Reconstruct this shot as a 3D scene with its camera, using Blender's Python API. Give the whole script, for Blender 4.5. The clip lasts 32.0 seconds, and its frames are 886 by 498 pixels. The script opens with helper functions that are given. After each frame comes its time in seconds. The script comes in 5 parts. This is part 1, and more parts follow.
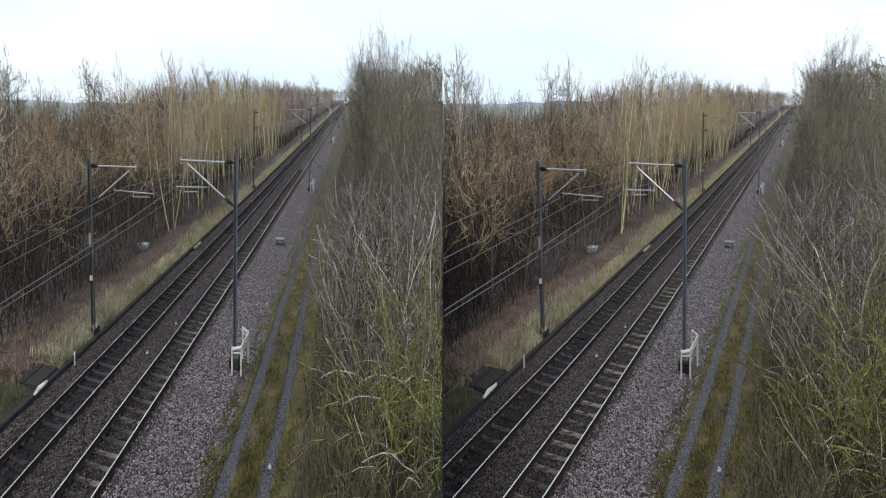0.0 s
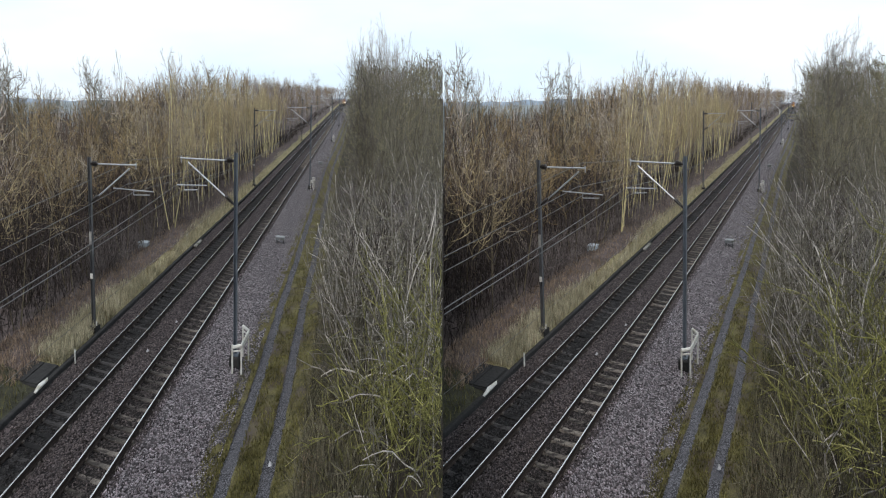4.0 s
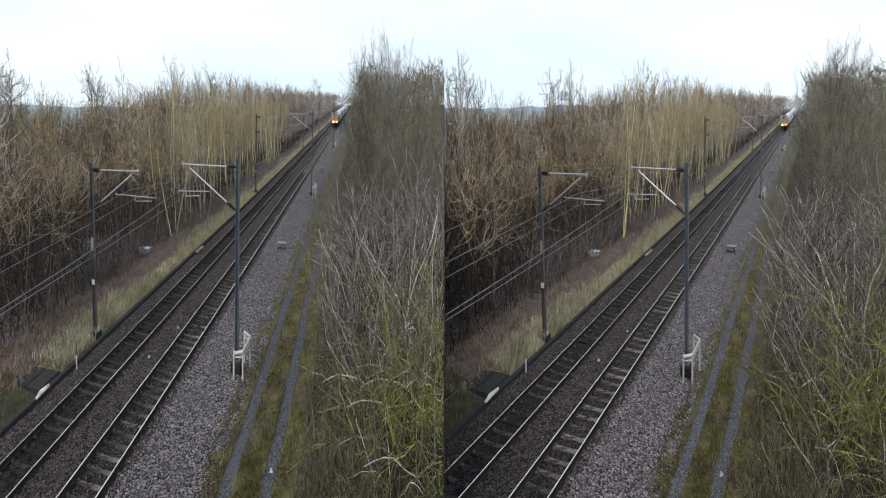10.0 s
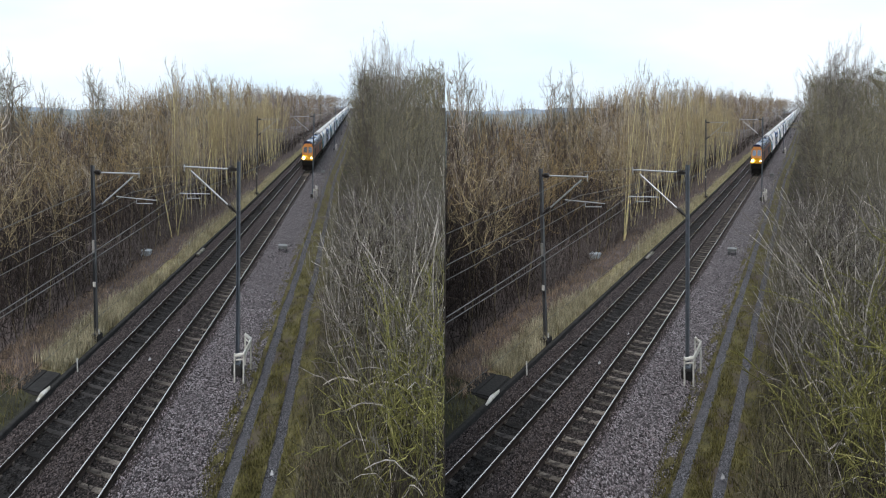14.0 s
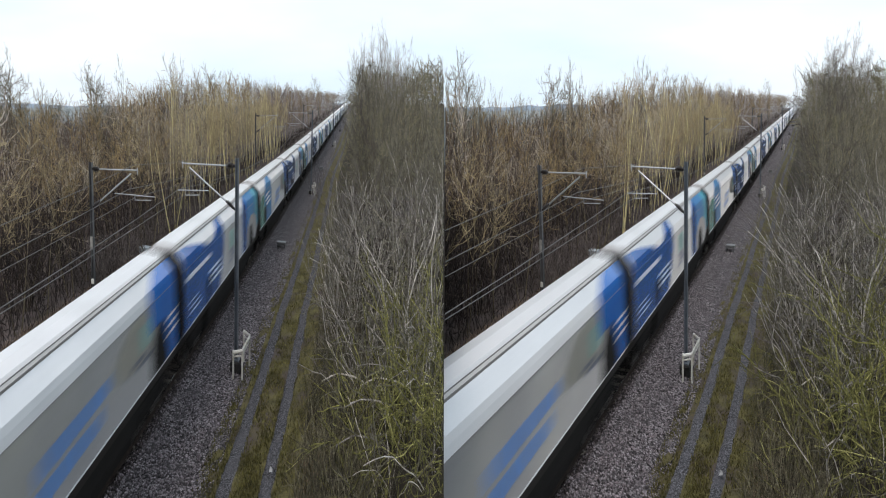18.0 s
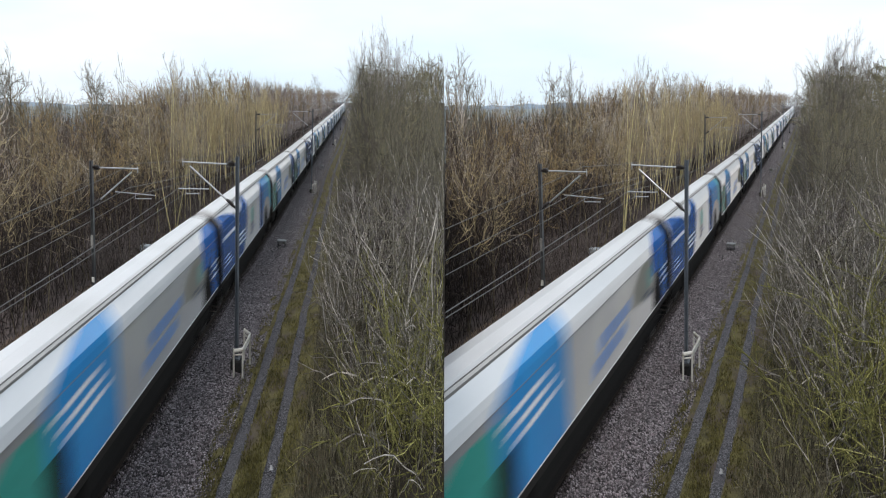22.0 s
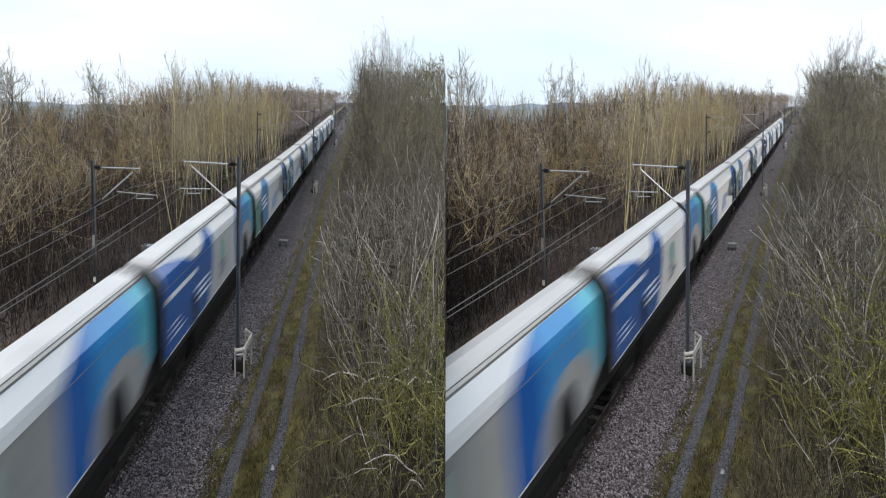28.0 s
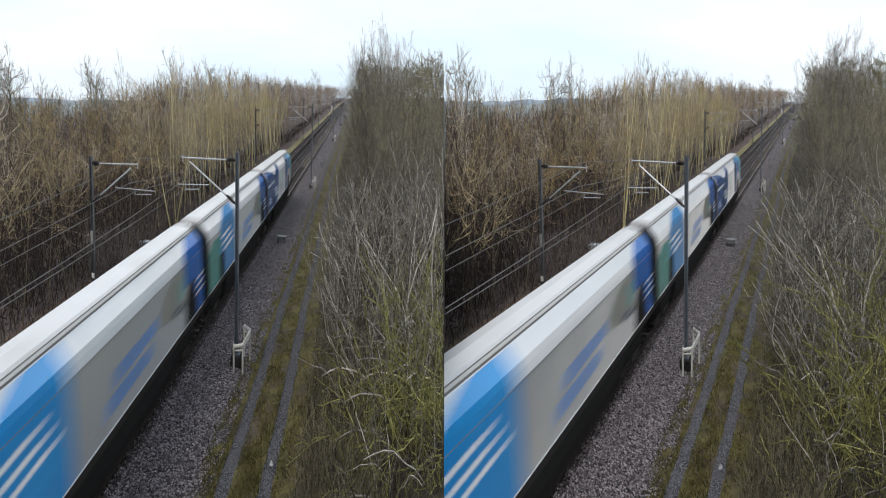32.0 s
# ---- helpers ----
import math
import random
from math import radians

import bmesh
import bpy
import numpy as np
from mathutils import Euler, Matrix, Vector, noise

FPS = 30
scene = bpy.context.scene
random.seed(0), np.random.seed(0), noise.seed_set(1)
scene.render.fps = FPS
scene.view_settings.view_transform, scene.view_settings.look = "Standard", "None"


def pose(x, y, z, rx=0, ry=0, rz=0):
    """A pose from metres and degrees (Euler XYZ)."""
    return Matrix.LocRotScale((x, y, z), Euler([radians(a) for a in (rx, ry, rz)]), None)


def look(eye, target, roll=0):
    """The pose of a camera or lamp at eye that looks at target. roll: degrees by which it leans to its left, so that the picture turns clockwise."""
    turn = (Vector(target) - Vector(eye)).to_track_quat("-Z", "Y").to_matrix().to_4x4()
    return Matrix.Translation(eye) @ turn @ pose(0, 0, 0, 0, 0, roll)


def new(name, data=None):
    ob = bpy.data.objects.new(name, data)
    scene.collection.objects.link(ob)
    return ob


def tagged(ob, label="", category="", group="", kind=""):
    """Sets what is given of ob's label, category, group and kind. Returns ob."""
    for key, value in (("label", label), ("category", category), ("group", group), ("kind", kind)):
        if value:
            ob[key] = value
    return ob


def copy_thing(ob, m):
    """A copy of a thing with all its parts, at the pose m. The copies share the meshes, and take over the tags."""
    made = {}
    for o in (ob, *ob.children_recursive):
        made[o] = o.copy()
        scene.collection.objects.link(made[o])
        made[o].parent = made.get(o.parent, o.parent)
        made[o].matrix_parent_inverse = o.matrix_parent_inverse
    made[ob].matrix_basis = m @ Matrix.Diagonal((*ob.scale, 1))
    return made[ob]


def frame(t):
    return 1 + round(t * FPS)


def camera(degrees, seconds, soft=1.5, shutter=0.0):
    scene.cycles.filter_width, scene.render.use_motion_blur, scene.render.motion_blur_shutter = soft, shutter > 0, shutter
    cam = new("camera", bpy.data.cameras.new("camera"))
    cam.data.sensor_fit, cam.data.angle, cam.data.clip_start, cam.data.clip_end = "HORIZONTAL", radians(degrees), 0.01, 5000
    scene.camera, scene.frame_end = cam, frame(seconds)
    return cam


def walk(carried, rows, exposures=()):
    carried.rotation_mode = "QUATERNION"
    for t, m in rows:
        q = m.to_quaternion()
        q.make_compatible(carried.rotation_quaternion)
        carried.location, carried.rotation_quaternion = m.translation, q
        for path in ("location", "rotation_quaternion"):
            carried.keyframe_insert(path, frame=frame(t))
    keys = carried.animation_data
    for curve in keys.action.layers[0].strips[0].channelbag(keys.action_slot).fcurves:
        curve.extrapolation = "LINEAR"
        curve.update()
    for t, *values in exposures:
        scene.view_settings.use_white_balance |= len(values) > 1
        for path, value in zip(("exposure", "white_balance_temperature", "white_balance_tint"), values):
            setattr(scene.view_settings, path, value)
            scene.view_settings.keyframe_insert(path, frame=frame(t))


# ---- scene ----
# The film is a side-by-side stereo pair whose two views are each squeezed to half their width.
# So the railway cutting stands here twice: one for the left view (x < 0) and one for the right view (x > 0).
FOCAL = 1480.0 / 784.0                       # lens, in half picture widths
EYE = Vector((0.0, 0.0, 7.5))
TILT = math.atan(260.0 / 1480.0)             # the camera looks down by this
TURN = math.radians(16.53)                   # the tracks run this far to the right of the view
cam = camera(2 * math.degrees(math.atan(1 / FOCAL)), 32.0, soft=1.1, shutter=1.35)

# hand sway: seconds, sideways and upright drift in 1480ths of a radian
SWAY = [(0, 0, 3), (0.5, 0, 1.5), (1, 0, 0), (1.5, 0, -0.7), (2, 0, -2), (2.5, 0.8, -2.8), (3, 0.3, -2.2), (3.5, 0.3, -0.7),
        (5.5, 1.3, 0), (6, 1, 0.5), (6.5, 0.3, 2.8), (7, 0.3, 4.1), (7.5, 1, 4.8), (8, 1.6, 5.7), (8.5, 2.2, 6.2), (9, 2.7, 7.4),
        (9.5, 3, 9.7), (10, 3.3, 10.5), (10.5, 3.3, 11.3), (11, 3.4, 11.7), (11.5, 3.9, 11.2), (12, 4, 11.4), (12.5, 4.3, 12.8),
        (13, 4.5, 14.9), (13.5, 4.6, 15.7), (14, 4.8, 14.8), (14.5, 5.4, 12.2), (16.5, 4, 9), (17, 3.4, 8), (17.5, 3, 7.9),
        (18, 2.3, 8.9), (18.5, 1.6, 9.9), (19, 1.3, 8.3), (19.5, 0.6, 7), (20, 1.2, 7.2), (20.5, 1.6, 6.8), (21, 2.7, 6.1),
        (21.5, 3, 6), (22, 3, 6.2), (22.5, 2.8, 7.4), (23, 2.3, 8.6), (23.5, 2.6, 7.8), (24, 2.7, 6.5), (24.5, 2.7, 6.7),
        (25, 2.7, 9.2), (25.5, 2.8, 11.6), (27.5, 4.5, 7.5), (28, 5.3, 6), (28.5, 6, 4.5), (29, 6.3, 2.8), (29.5, 5.8, 0.2),
        (30, 5, -2), (30.5, 4.4, -3.7), (31, 3, -4.7), (31.5, 2, -2), (32, 2.8, -1.3)]
walk(cam, [(t, pose(EYE.x, EYE.y, EYE.z, 90 - math.degrees(TILT) + math.degrees(b / 1480), 0, math.degrees(a / 1480))) for t, a, b in SWAY],
     exposures=[(0, 0.09, 6430, 11.5), (15.4, 0.09, 6430, 11.5), (17.4, 0.06, 6540, 12.0), (32, 0.06, 6540, 12.0)])

# ---- light ----
world = bpy.data.worlds.new("overcast_sky")
scene.world = world
world.use_nodes = True
nt = world.node_tree
nt.nodes.clear()
sky = nt.nodes.new("ShaderNodeTexSky")
sky.sky_type, sky.sun_disc = "NISHITA", False
sky.sun_elevation, sky.sun_rotation = radians(51), radians(198)
sky.air_density, sky.dust_density = 1.0, 3.0
cloud = nt.nodes.new("ShaderNodeTexNoise")
cloud.inputs["Scale"].default_value, cloud.inputs["Detail"].default_value = 2.2, 5
coord = nt.nodes.new("ShaderNodeTexCoord")
stretch = nt.nodes.new("ShaderNodeMapping")
stretch.inputs["Scale"].default_value = (1, 1, 3.5)
ramp = nt.nodes.new("ShaderNodeValToRGB")
ramp.color_ramp.elements[0].position, ramp.color_ramp.elements[1].position = 0.35, 0.7
ramp.color_ramp.elements[0].color, ramp.color_ramp.elements[1].color = (6.9, 8.4, 9.5, 1), (9.4, 9.78, 9.97, 1)
mix = nt.nodes.new("ShaderNodeMix")
mix.data_type = "RGBA"
mix.inputs["Factor"].default_value = 0.88
back = nt.nodes.new("ShaderNodeBackground")
back.inputs["Strength"].default_value = 0.122
outw = nt.nodes.new("ShaderNodeOutputWorld")
nt.links.new(coord.outputs["Generated"], stretch.inputs["Vector"])
nt.links.new(stretch.outputs["Vector"], cloud.inputs["Vector"])
nt.links.new(cloud.outputs["Fac"], ramp.inputs["Fac"])
nt.links.new(sky.outputs["Color"], mix.inputs["A"])
nt.links.new(ramp.outputs["Color"], mix.inputs["B"])
nt.links.new(mix.outputs["Result"], back.inputs["Color"])
nt.links.new(back.outputs["Background"], outw.inputs["Surface"])
sun_data = bpy.data.lights.new("sun", "SUN")
sun_data.energy, sun_data.angle, sun_data.color = 1.5, radians(22), (1.0, 0.93, 0.85)
sun = new("sun", sun_data)
sun.matrix_world = look((0, 0, 60), (15, 46, 0))


# ---- materials ----
def material(name, dark, light, scale=6.0, rough=0.85, bump=0.3, fine=60.0, metal=0.0, vary=0.0, spot=None, stretch=(1, 1, 1), glow=0.0, island=False, amount=0.5, coat=0.0):
    """Two noises, one coarse and one fine, blend dark into light; vary: spread from piece to piece; spot: a stain colour."""
    m = bpy.data.materials.new(name)
    m.use_nodes = True
    n, l = m.node_tree.nodes, m.node_tree.links
    b = n["Principled BSDF"]
    tc = n.new("ShaderNodeTexCoord")
    mp = n.new("ShaderNodeMapping")
    mp.inputs["Scale"].default_value = stretch
    l.new(tc.outputs["Object"], mp.inputs["Vector"])
    n1, n2 = n.new("ShaderNodeTexNoise"), n.new("ShaderNodeTexNoise")
    n1.inputs["Scale"].default_value, n1.inputs["Detail"].default_value = scale, 4
    n2.inputs["Scale"].default_value, n2.inputs["Detail"].default_value = fine, 3
    l.new(mp.outputs["Vector"], n1.inputs["Vector"])
    l.new(mp.outputs["Vector"], n2.inputs["Vector"])
    add = n.new("ShaderNodeMix")
    add.inputs["Factor"].default_value = amount
    l.new(n1.outputs["Fac"], add.inputs["A"])
    l.new(n2.outputs["Fac"], add.inputs["B"])
    cr = n.new("ShaderNodeValToRGB")
    cr.color_ramp.elements[0].position, cr.color_ramp.elements[1].position = 0.36, 0.64
    cr.color_ramp.elements[0].color, cr.color_ramp.elements[1].color = (*dark, 1), (*light, 1)
    l.new(add.outputs["Result"], cr.inputs["Fac"])
    last = cr.outputs["Color"]
    if spot:
        n3 = n.new("ShaderNodeTexNoise")
        n3.inputs["Scale"].default_value, n3.inputs["Detail"].default_value = scale * 0.35, 6
        l.new(mp.outputs["Vector"], n3.inputs["Vector"])
        r3 = n.new("ShaderNodeValToRGB")
        r3.color_ramp.elements[0].position, r3.color_ramp.elements[1].position = 0.5, 0.66
        l.new(n3.outputs["Fac"], r3.inputs["Fac"])
        mx = n.new("ShaderNodeMix")
        mx.data_type = "RGBA"
        l.new(r3.outputs["Color"], mx.inputs["Factor"])
        l.new(last, mx.inputs["A"])
        mx.inputs["B"].default_value = (*spot, 1)
        last = mx.outputs["Result"]
    if vary:
        src = n.new("ShaderNodeNewGeometry" if island else "ShaderNodeObjectInfo")
        mr = n.new("ShaderNodeMapRange")
        mr.inputs["To Min"].default_value, mr.inputs["To Max"].default_value = 1 - vary, 1 + vary
        if island == "both":
            info, mean = n.new("ShaderNodeObjectInfo"), n.new("ShaderNodeMix")
            mean.inputs["Factor"].default_value = 0.45
            l.new(src.outputs["Random Per Island"], mean.inputs["A"])
            l.new(info.outputs["Random"], mean.inputs["B"])
            l.new(mean.outputs["Result"], mr.inputs["Value"])
        else:
            l.new(src.outputs["Random Per Island" if island else "Random"], mr.inputs["Value"])
        hs = n.new("ShaderNodeHueSaturation")
        l.new(mr.outputs["Result"], hs.inputs["Value"])
        l.new(last, hs.inputs["Color"])
        last = hs.outputs["Color"]
    l.new(last, b.inputs["Base Color"])
    b.inputs["Roughness"].default_value, b.inputs["Metallic"].default_value = rough, metal
    b.inputs["Specular IOR Level"].default_value = 0.18 if rough > 0.84 else 0.5
    b.inputs["Coat Weight"].default_value, b.inputs["Coat Roughness"].default_value = coat, 0.1
    if bump:
        bp = n.new("ShaderNodeBump")
        bp.inputs["Strength"].default_value, bp.inputs["Distance"].default_value = bump, 0.03
        l.new(add.outputs["Result"], bp.inputs["Height"])
        l.new(bp.outputs["Normal"], b.inputs["Normal"])
    if glow:
        b.inputs["Emission Color"].default_value, b.inputs["Emission Strength"].default_value = (1, 0.95, 0.85, 1), glow
    return m



M_STONE = material("loose_stone", (0.07616, 0.06496, 0.07047), (0.2554, 0.2206, 0.2388), 3, 0.95, 0.2, 40, vary=0.8, island=True)
M_STONE_OLD = material("old_loose_stone", (0.02936, 0.02428, 0.02381), (0.1101, 0.09123, 0.08918), 3, 0.95, 0.2, 40, vary=0.8, island=True)

M_STONE_OILY = material("oily_loose_stone", (0.008, 0.0072, 0.00704), (0.0384, 0.0344, 0.0328), 3, 0.9, 0.2, 40, vary=0.8, island=True)
GRAIN = {"left": (2, 1, 1), "right": (0.87, 0.435, 0.435)}        # texture grain of the squeezed views
M_SOIL = {k: material("woodland_floor", (0.040, 0.032, 0.031), (0.152, 0.120, 0.112), 1.4, 0.98, 0.8, 18, spot=(0.075, 0.058, 0.045), stretch=GRAIN[k]) for k in GRAIN}
M_VERGE = {k: material("mossy_verge", (0.034, 0.030, 0.016), (0.140, 0.125, 0.052), 1.6, 0.98, 1.0, 16, spot=(0.075, 0.060, 0.052), stretch=GRAIN[k]) for k in GRAIN}
# litter colour lowered to give the shaded gaps under the bank's shrubs
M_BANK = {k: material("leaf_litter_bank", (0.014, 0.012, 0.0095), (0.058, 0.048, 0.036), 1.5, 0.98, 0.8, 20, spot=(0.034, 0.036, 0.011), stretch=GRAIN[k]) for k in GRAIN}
# field green paled and blued, so the colour holds the distance haze
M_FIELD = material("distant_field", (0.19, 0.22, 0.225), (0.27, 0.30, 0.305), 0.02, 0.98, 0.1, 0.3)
M_RAILTOP = material("polished_rail_head", (0.52, 0.51, 0.50), (0.72, 0.71, 0.70), 1, 0.24, 0.05, 8, metal=0.9, stretch=(20, 1, 1))
# rust darkened to near-black to give the rail's shadow side
M_RAIL = material("rusty_rail_web", (0.010, 0.007, 0.006), (0.034, 0.024, 0.019), 6, 0.85, 0.3, 50)
M_SLEEPER = material("weathered_concrete", (0.05916, 0.05103, 0.04437), (0.1811, 0.1605, 0.139), 6, 0.92, 0.5, 40, vary=0.5, spot=(0.028, 0.024, 0.022))
M_SLEEPER_DARK = material("stained_concrete", (0.01528, 0.014, 0.01381), (0.06683, 0.06238, 0.06117), 5, 0.92, 0.3, 60, vary=0.8, spot=(0.011, 0.010, 0.010))
M_CLIP = material("rail_clip_steel", (0.03, 0.024, 0.02), (0.07, 0.055, 0.045), 12, 0.7, 0.2)
M_STEEL = material("galvanised_steel", (0.07, 0.085, 0.105), (0.13, 0.15, 0.175), 3, 0.5, 0.15, 40, metal=0.35)
M_STEEL_DARK = material("weathered_steel", (0.05, 0.052, 0.058), (0.12, 0.12, 0.125), 3, 0.6, 0.15, 40, metal=0.3)
M_TUBE = material("bright_tube", (0.34, 0.35, 0.36), (0.52, 0.53, 0.54), 5, 0.4, 0.1, 40, metal=0.6)
M_INSUL = material("brown_insulator", (0.012, 0.009, 0.008), (0.035, 0.027, 0.025), 5, 0.35, 0.1, 40)
M_WIRE = material("weathered_copper_wire", (0.10, 0.10, 0.10), (0.19, 0.19, 0.188), 2, 0.6, 0.05, 20, metal=0.3)
M_WHITE = material("weathered_white_paint", (0.40, 0.39, 0.36), (0.60, 0.59, 0.56), 7, 0.6, 0.1, 50, spot=(0.33, 0.31, 0.25))
M_CONC = material("old_concrete", (0.14, 0.135, 0.125), (0.28, 0.27, 0.25), 5, 0.92, 0.4, 50, spot=(0.08, 0.08, 0.05))
M_CONC_DARK = material("damp_concrete", (0.014, 0.0135, 0.0135), (0.036, 0.035, 0.0345), 5, 0.92, 0.4, 50)
M_APRON = {k: material("mossy_stony_ground", (0.014, 0.014, 0.010), (0.062, 0.060, 0.036), 1.6, 0.98, 1.0, 16, stretch=GRAIN[k]) for k in GRAIN}
M_STRAW = {k: material("dry_grass_turf", (0.10, 0.09, 0.042), (0.33, 0.295, 0.165), 1.2, 0.98, 0.9, 16, stretch=GRAIN[k], spot=(0.15, 0.13, 0.06)) for k in GRAIN}
# blue-grey air haze painted into the base colour of the far trees
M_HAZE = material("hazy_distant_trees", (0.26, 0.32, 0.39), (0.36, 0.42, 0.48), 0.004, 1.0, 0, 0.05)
M_CAB = material("grey_cabinet_paint", (0.33, 0.38, 0.42), (0.48, 0.53, 0.57), 5, 0.5, 0.1, 50)
M_BOX = material("grey_box_paint", (0.12, 0.13, 0.135), (0.21, 0.22, 0.225), 5, 0.6, 0.1, 50, spot=(0.09, 0.09, 0.08))
M_BARK = material("lichen_bark", (0.3809, 0.3341, 0.1617), (0.8887, 0.7816, 0.4278), 2.5, 0.95, 0.4, 24, vary=0.4)
M_STEM = material("pale_shrub_stems", (0.1183, 0.1094, 0.1007), (0.5538, 0.5081, 0.4586), 2.5, 0.95, 0.3, 24, vary=0.5)
M_STEM_MOSSY = material("mossy_shrub_stems", (0.08, 0.075, 0.034), (0.44, 0.42, 0.165), 2.0, 0.95, 0.3, 24, vary=0.55)
M_TWIG_MOSS = material("moss_green_twigs", (0.06612, 0.0645, 0.02132), (0.2755, 0.2664, 0.0861), 0.8, 0.95, 0, 9, vary=0.45, island="both")
M_BARK_PALE = material("pale_bark", (0.16, 0.146, 0.112), (0.44, 0.41, 0.32), 2.5, 0.95, 0.4, 24, vary=0.4)
M_BARK_BROWN = material("brown_bark", (0.075, 0.060, 0.042), (0.25, 0.21, 0.135), 2.5, 0.95, 0.4, 24, vary=0.4)
M_TWIG = material("bare_twigs", (0.1547, 0.1282, 0.09779), (0.5386, 0.4593, 0.3586), 0.9, 0.95, 0, 9, vary=0.5, island="both")
M_TWIG_GREY = material("grey_brown_twigs", (0.1872, 0.1601, 0.1365), (0.5928, 0.51, 0.4412), 0.9, 0.95, 0, 9, vary=0.5, island="both")
M_TWIG_RUST = material("rust_brown_twigs", (0.1257, 0.08859, 0.04498), (0.4549, 0.3336, 0.1687), 0.9, 0.95, 0, 9, vary=0.5, island="both")
M_TWIG_DARK = material("dark_twigs", (0.038, 0.033, 0.029), (0.125, 0.110, 0.095), 0.8, 0.95, 0, 9, vary=0.35, island="both")
M_TWIG_OLIVE = material("olive_twigs", (0.0476, 0.0442, 0.0323), (0.17, 0.1555, 0.1148), 0.8, 0.95, 0, 9, vary=0.4, island="both")
M_TWIG_GREEN = material("mossy_twigs", (0.1768, 0.1415, 0.07812), (0.6263, 0.5043, 0.296), 0.8, 0.95, 0, 9, vary=0.4, island="both")
M_TWIG_PALE = material("pale_twigs", (0.0765, 0.06793, 0.06426), (0.2326, 0.2069, 0.1958), 0.8, 0.95, 0, 9, vary=0.3, island="both")
M_TWIG_ASH = material("ash_brown_twigs", (0.07403, 0.06784, 0.05217), (0.2571, 0.2353, 0.1813), 0.8, 0.95, 0, 9, vary=0.5, island="both")
# twig brown shifted to lilac grey: aerial perspective set by colour
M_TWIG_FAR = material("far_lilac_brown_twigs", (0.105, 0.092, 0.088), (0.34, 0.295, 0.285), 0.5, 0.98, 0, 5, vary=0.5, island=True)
# darker than the outer twigs: the wood's inner shade is painted in
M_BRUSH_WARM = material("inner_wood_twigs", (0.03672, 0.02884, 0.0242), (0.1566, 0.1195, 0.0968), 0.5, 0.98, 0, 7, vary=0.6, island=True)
M_TWIG_FAN = material("pale_feathery_twigs", (0.21, 0.195, 0.190), (0.54, 0.51, 0.495), 0.8, 0.95, 0, 9, vary=0.3, island="both")
M_TWIG_TAN = material("tan_olive_twigs", (0.0935, 0.0847, 0.0513), (0.33, 0.2992, 0.1852), 0.8, 0.95, 0, 9, vary=0.45, island="both")
M_BRUSH_EDGE = material("mossy_bramble_stems", (0.0425, 0.03825, 0.0255), (0.187, 0.17, 0.1148), 0.7, 0.98, 0, 7, vary=0.6, island=True)
# stems darkened in colour to deepen the shade between shrubs
M_BRUSH_GAP = material("pale_bramble_stems", (0.01728, 0.0144, 0.0108), (0.0828, 0.07128, 0.05472), 0.7, 0.98, 0, 7, vary=0.6, island=True)
# near-black, so the colour itself carries the shade under trees and shrubs
M_BRUSH_SHADED = material("undergrowth", (0.0099, 0.00792, 0.007564), (0.0462, 0.0352, 0.03172), 0.5, 0.98, 0, 7, vary=0.5, island=True)
M_BRUSH_GREY = material("grey_undergrowth", (0.0575, 0.04945, 0.0472), (0.2185, 0.184, 0.1711), 0.5, 0.98, 0, 7, vary=0.5, island=True)
M_DRYGRASS = material("dry_grass", (0.1995, 0.1806, 0.115), (0.525, 0.4725, 0.3392), 0.6, 0.95, 0, 9, vary=0.4, island=True)
M_RUSSET = material("russet_dead_stems", (0.1274, 0.0889, 0.0624), (0.338, 0.2515, 0.1846), 0.6, 0.95, 0, 9, vary=0.45, island=True)
M_DEADGRASS = material("matted_dead_grass", (0.09563, 0.08663, 0.05625), (0.3037, 0.2756, 0.1856), 0.6, 0.95, 0, 9, vary=0.45, island=True)
M_GRASS = material("moss_and_grass", (0.0506, 0.0462, 0.0154), (0.176, 0.1595, 0.0572), 0.8, 0.95, 0, 9, vary=0.5, island=True)
M_LITTER = material("pale_litter", (0.2604, 0.2604, 0.2666), (0.372, 0.372, 0.3844), 8, 0.6, 0.1)
M_ROOF = material("white_wagon_roof", (0.4655, 0.4555, 0.4613), (0.6072, 0.5926, 0.5971), 0.8, 0.30, 0, 9, spot=(0.41, 0.40, 0.395))
# side grey is darkened for its shade, shoulder paled for the open sky
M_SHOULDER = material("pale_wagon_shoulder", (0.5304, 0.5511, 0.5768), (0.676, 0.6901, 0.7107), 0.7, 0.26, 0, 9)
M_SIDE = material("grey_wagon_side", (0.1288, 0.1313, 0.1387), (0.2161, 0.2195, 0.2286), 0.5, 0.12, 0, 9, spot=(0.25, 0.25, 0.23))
M_DISC = material("pale_grey_livery", (0.20, 0.205, 0.215), (0.31, 0.315, 0.325), 0.5, 0.15, 0, 9)
M_SEAM = material("roof_seam", (0.13, 0.125, 0.12), (0.22, 0.212, 0.205), 5, 0.7, 0.1)
M_GUTTER = material("grimy_hatch_gutter", (0.37, 0.355, 0.345), (0.49, 0.475, 0.465), 2, 0.6, 0.1, 30)
M_SOLEBAR = material("grimy_solebar", (0.010, 0.009, 0.008), (0.028, 0.025, 0.022), 2, 0.9, 0.1, 30)
M_GREEN = material("teal_green_livery", (0.01491, 0.2337, 0.1989), (0.02785, 0.3281, 0.2785), 0.7, 0.17, 0, 9)
M_BLUE = material("mid_blue_livery", (0.002, 0.20, 0.53), (0.006, 0.285, 0.66), 0.7, 0.17, 0, 9)
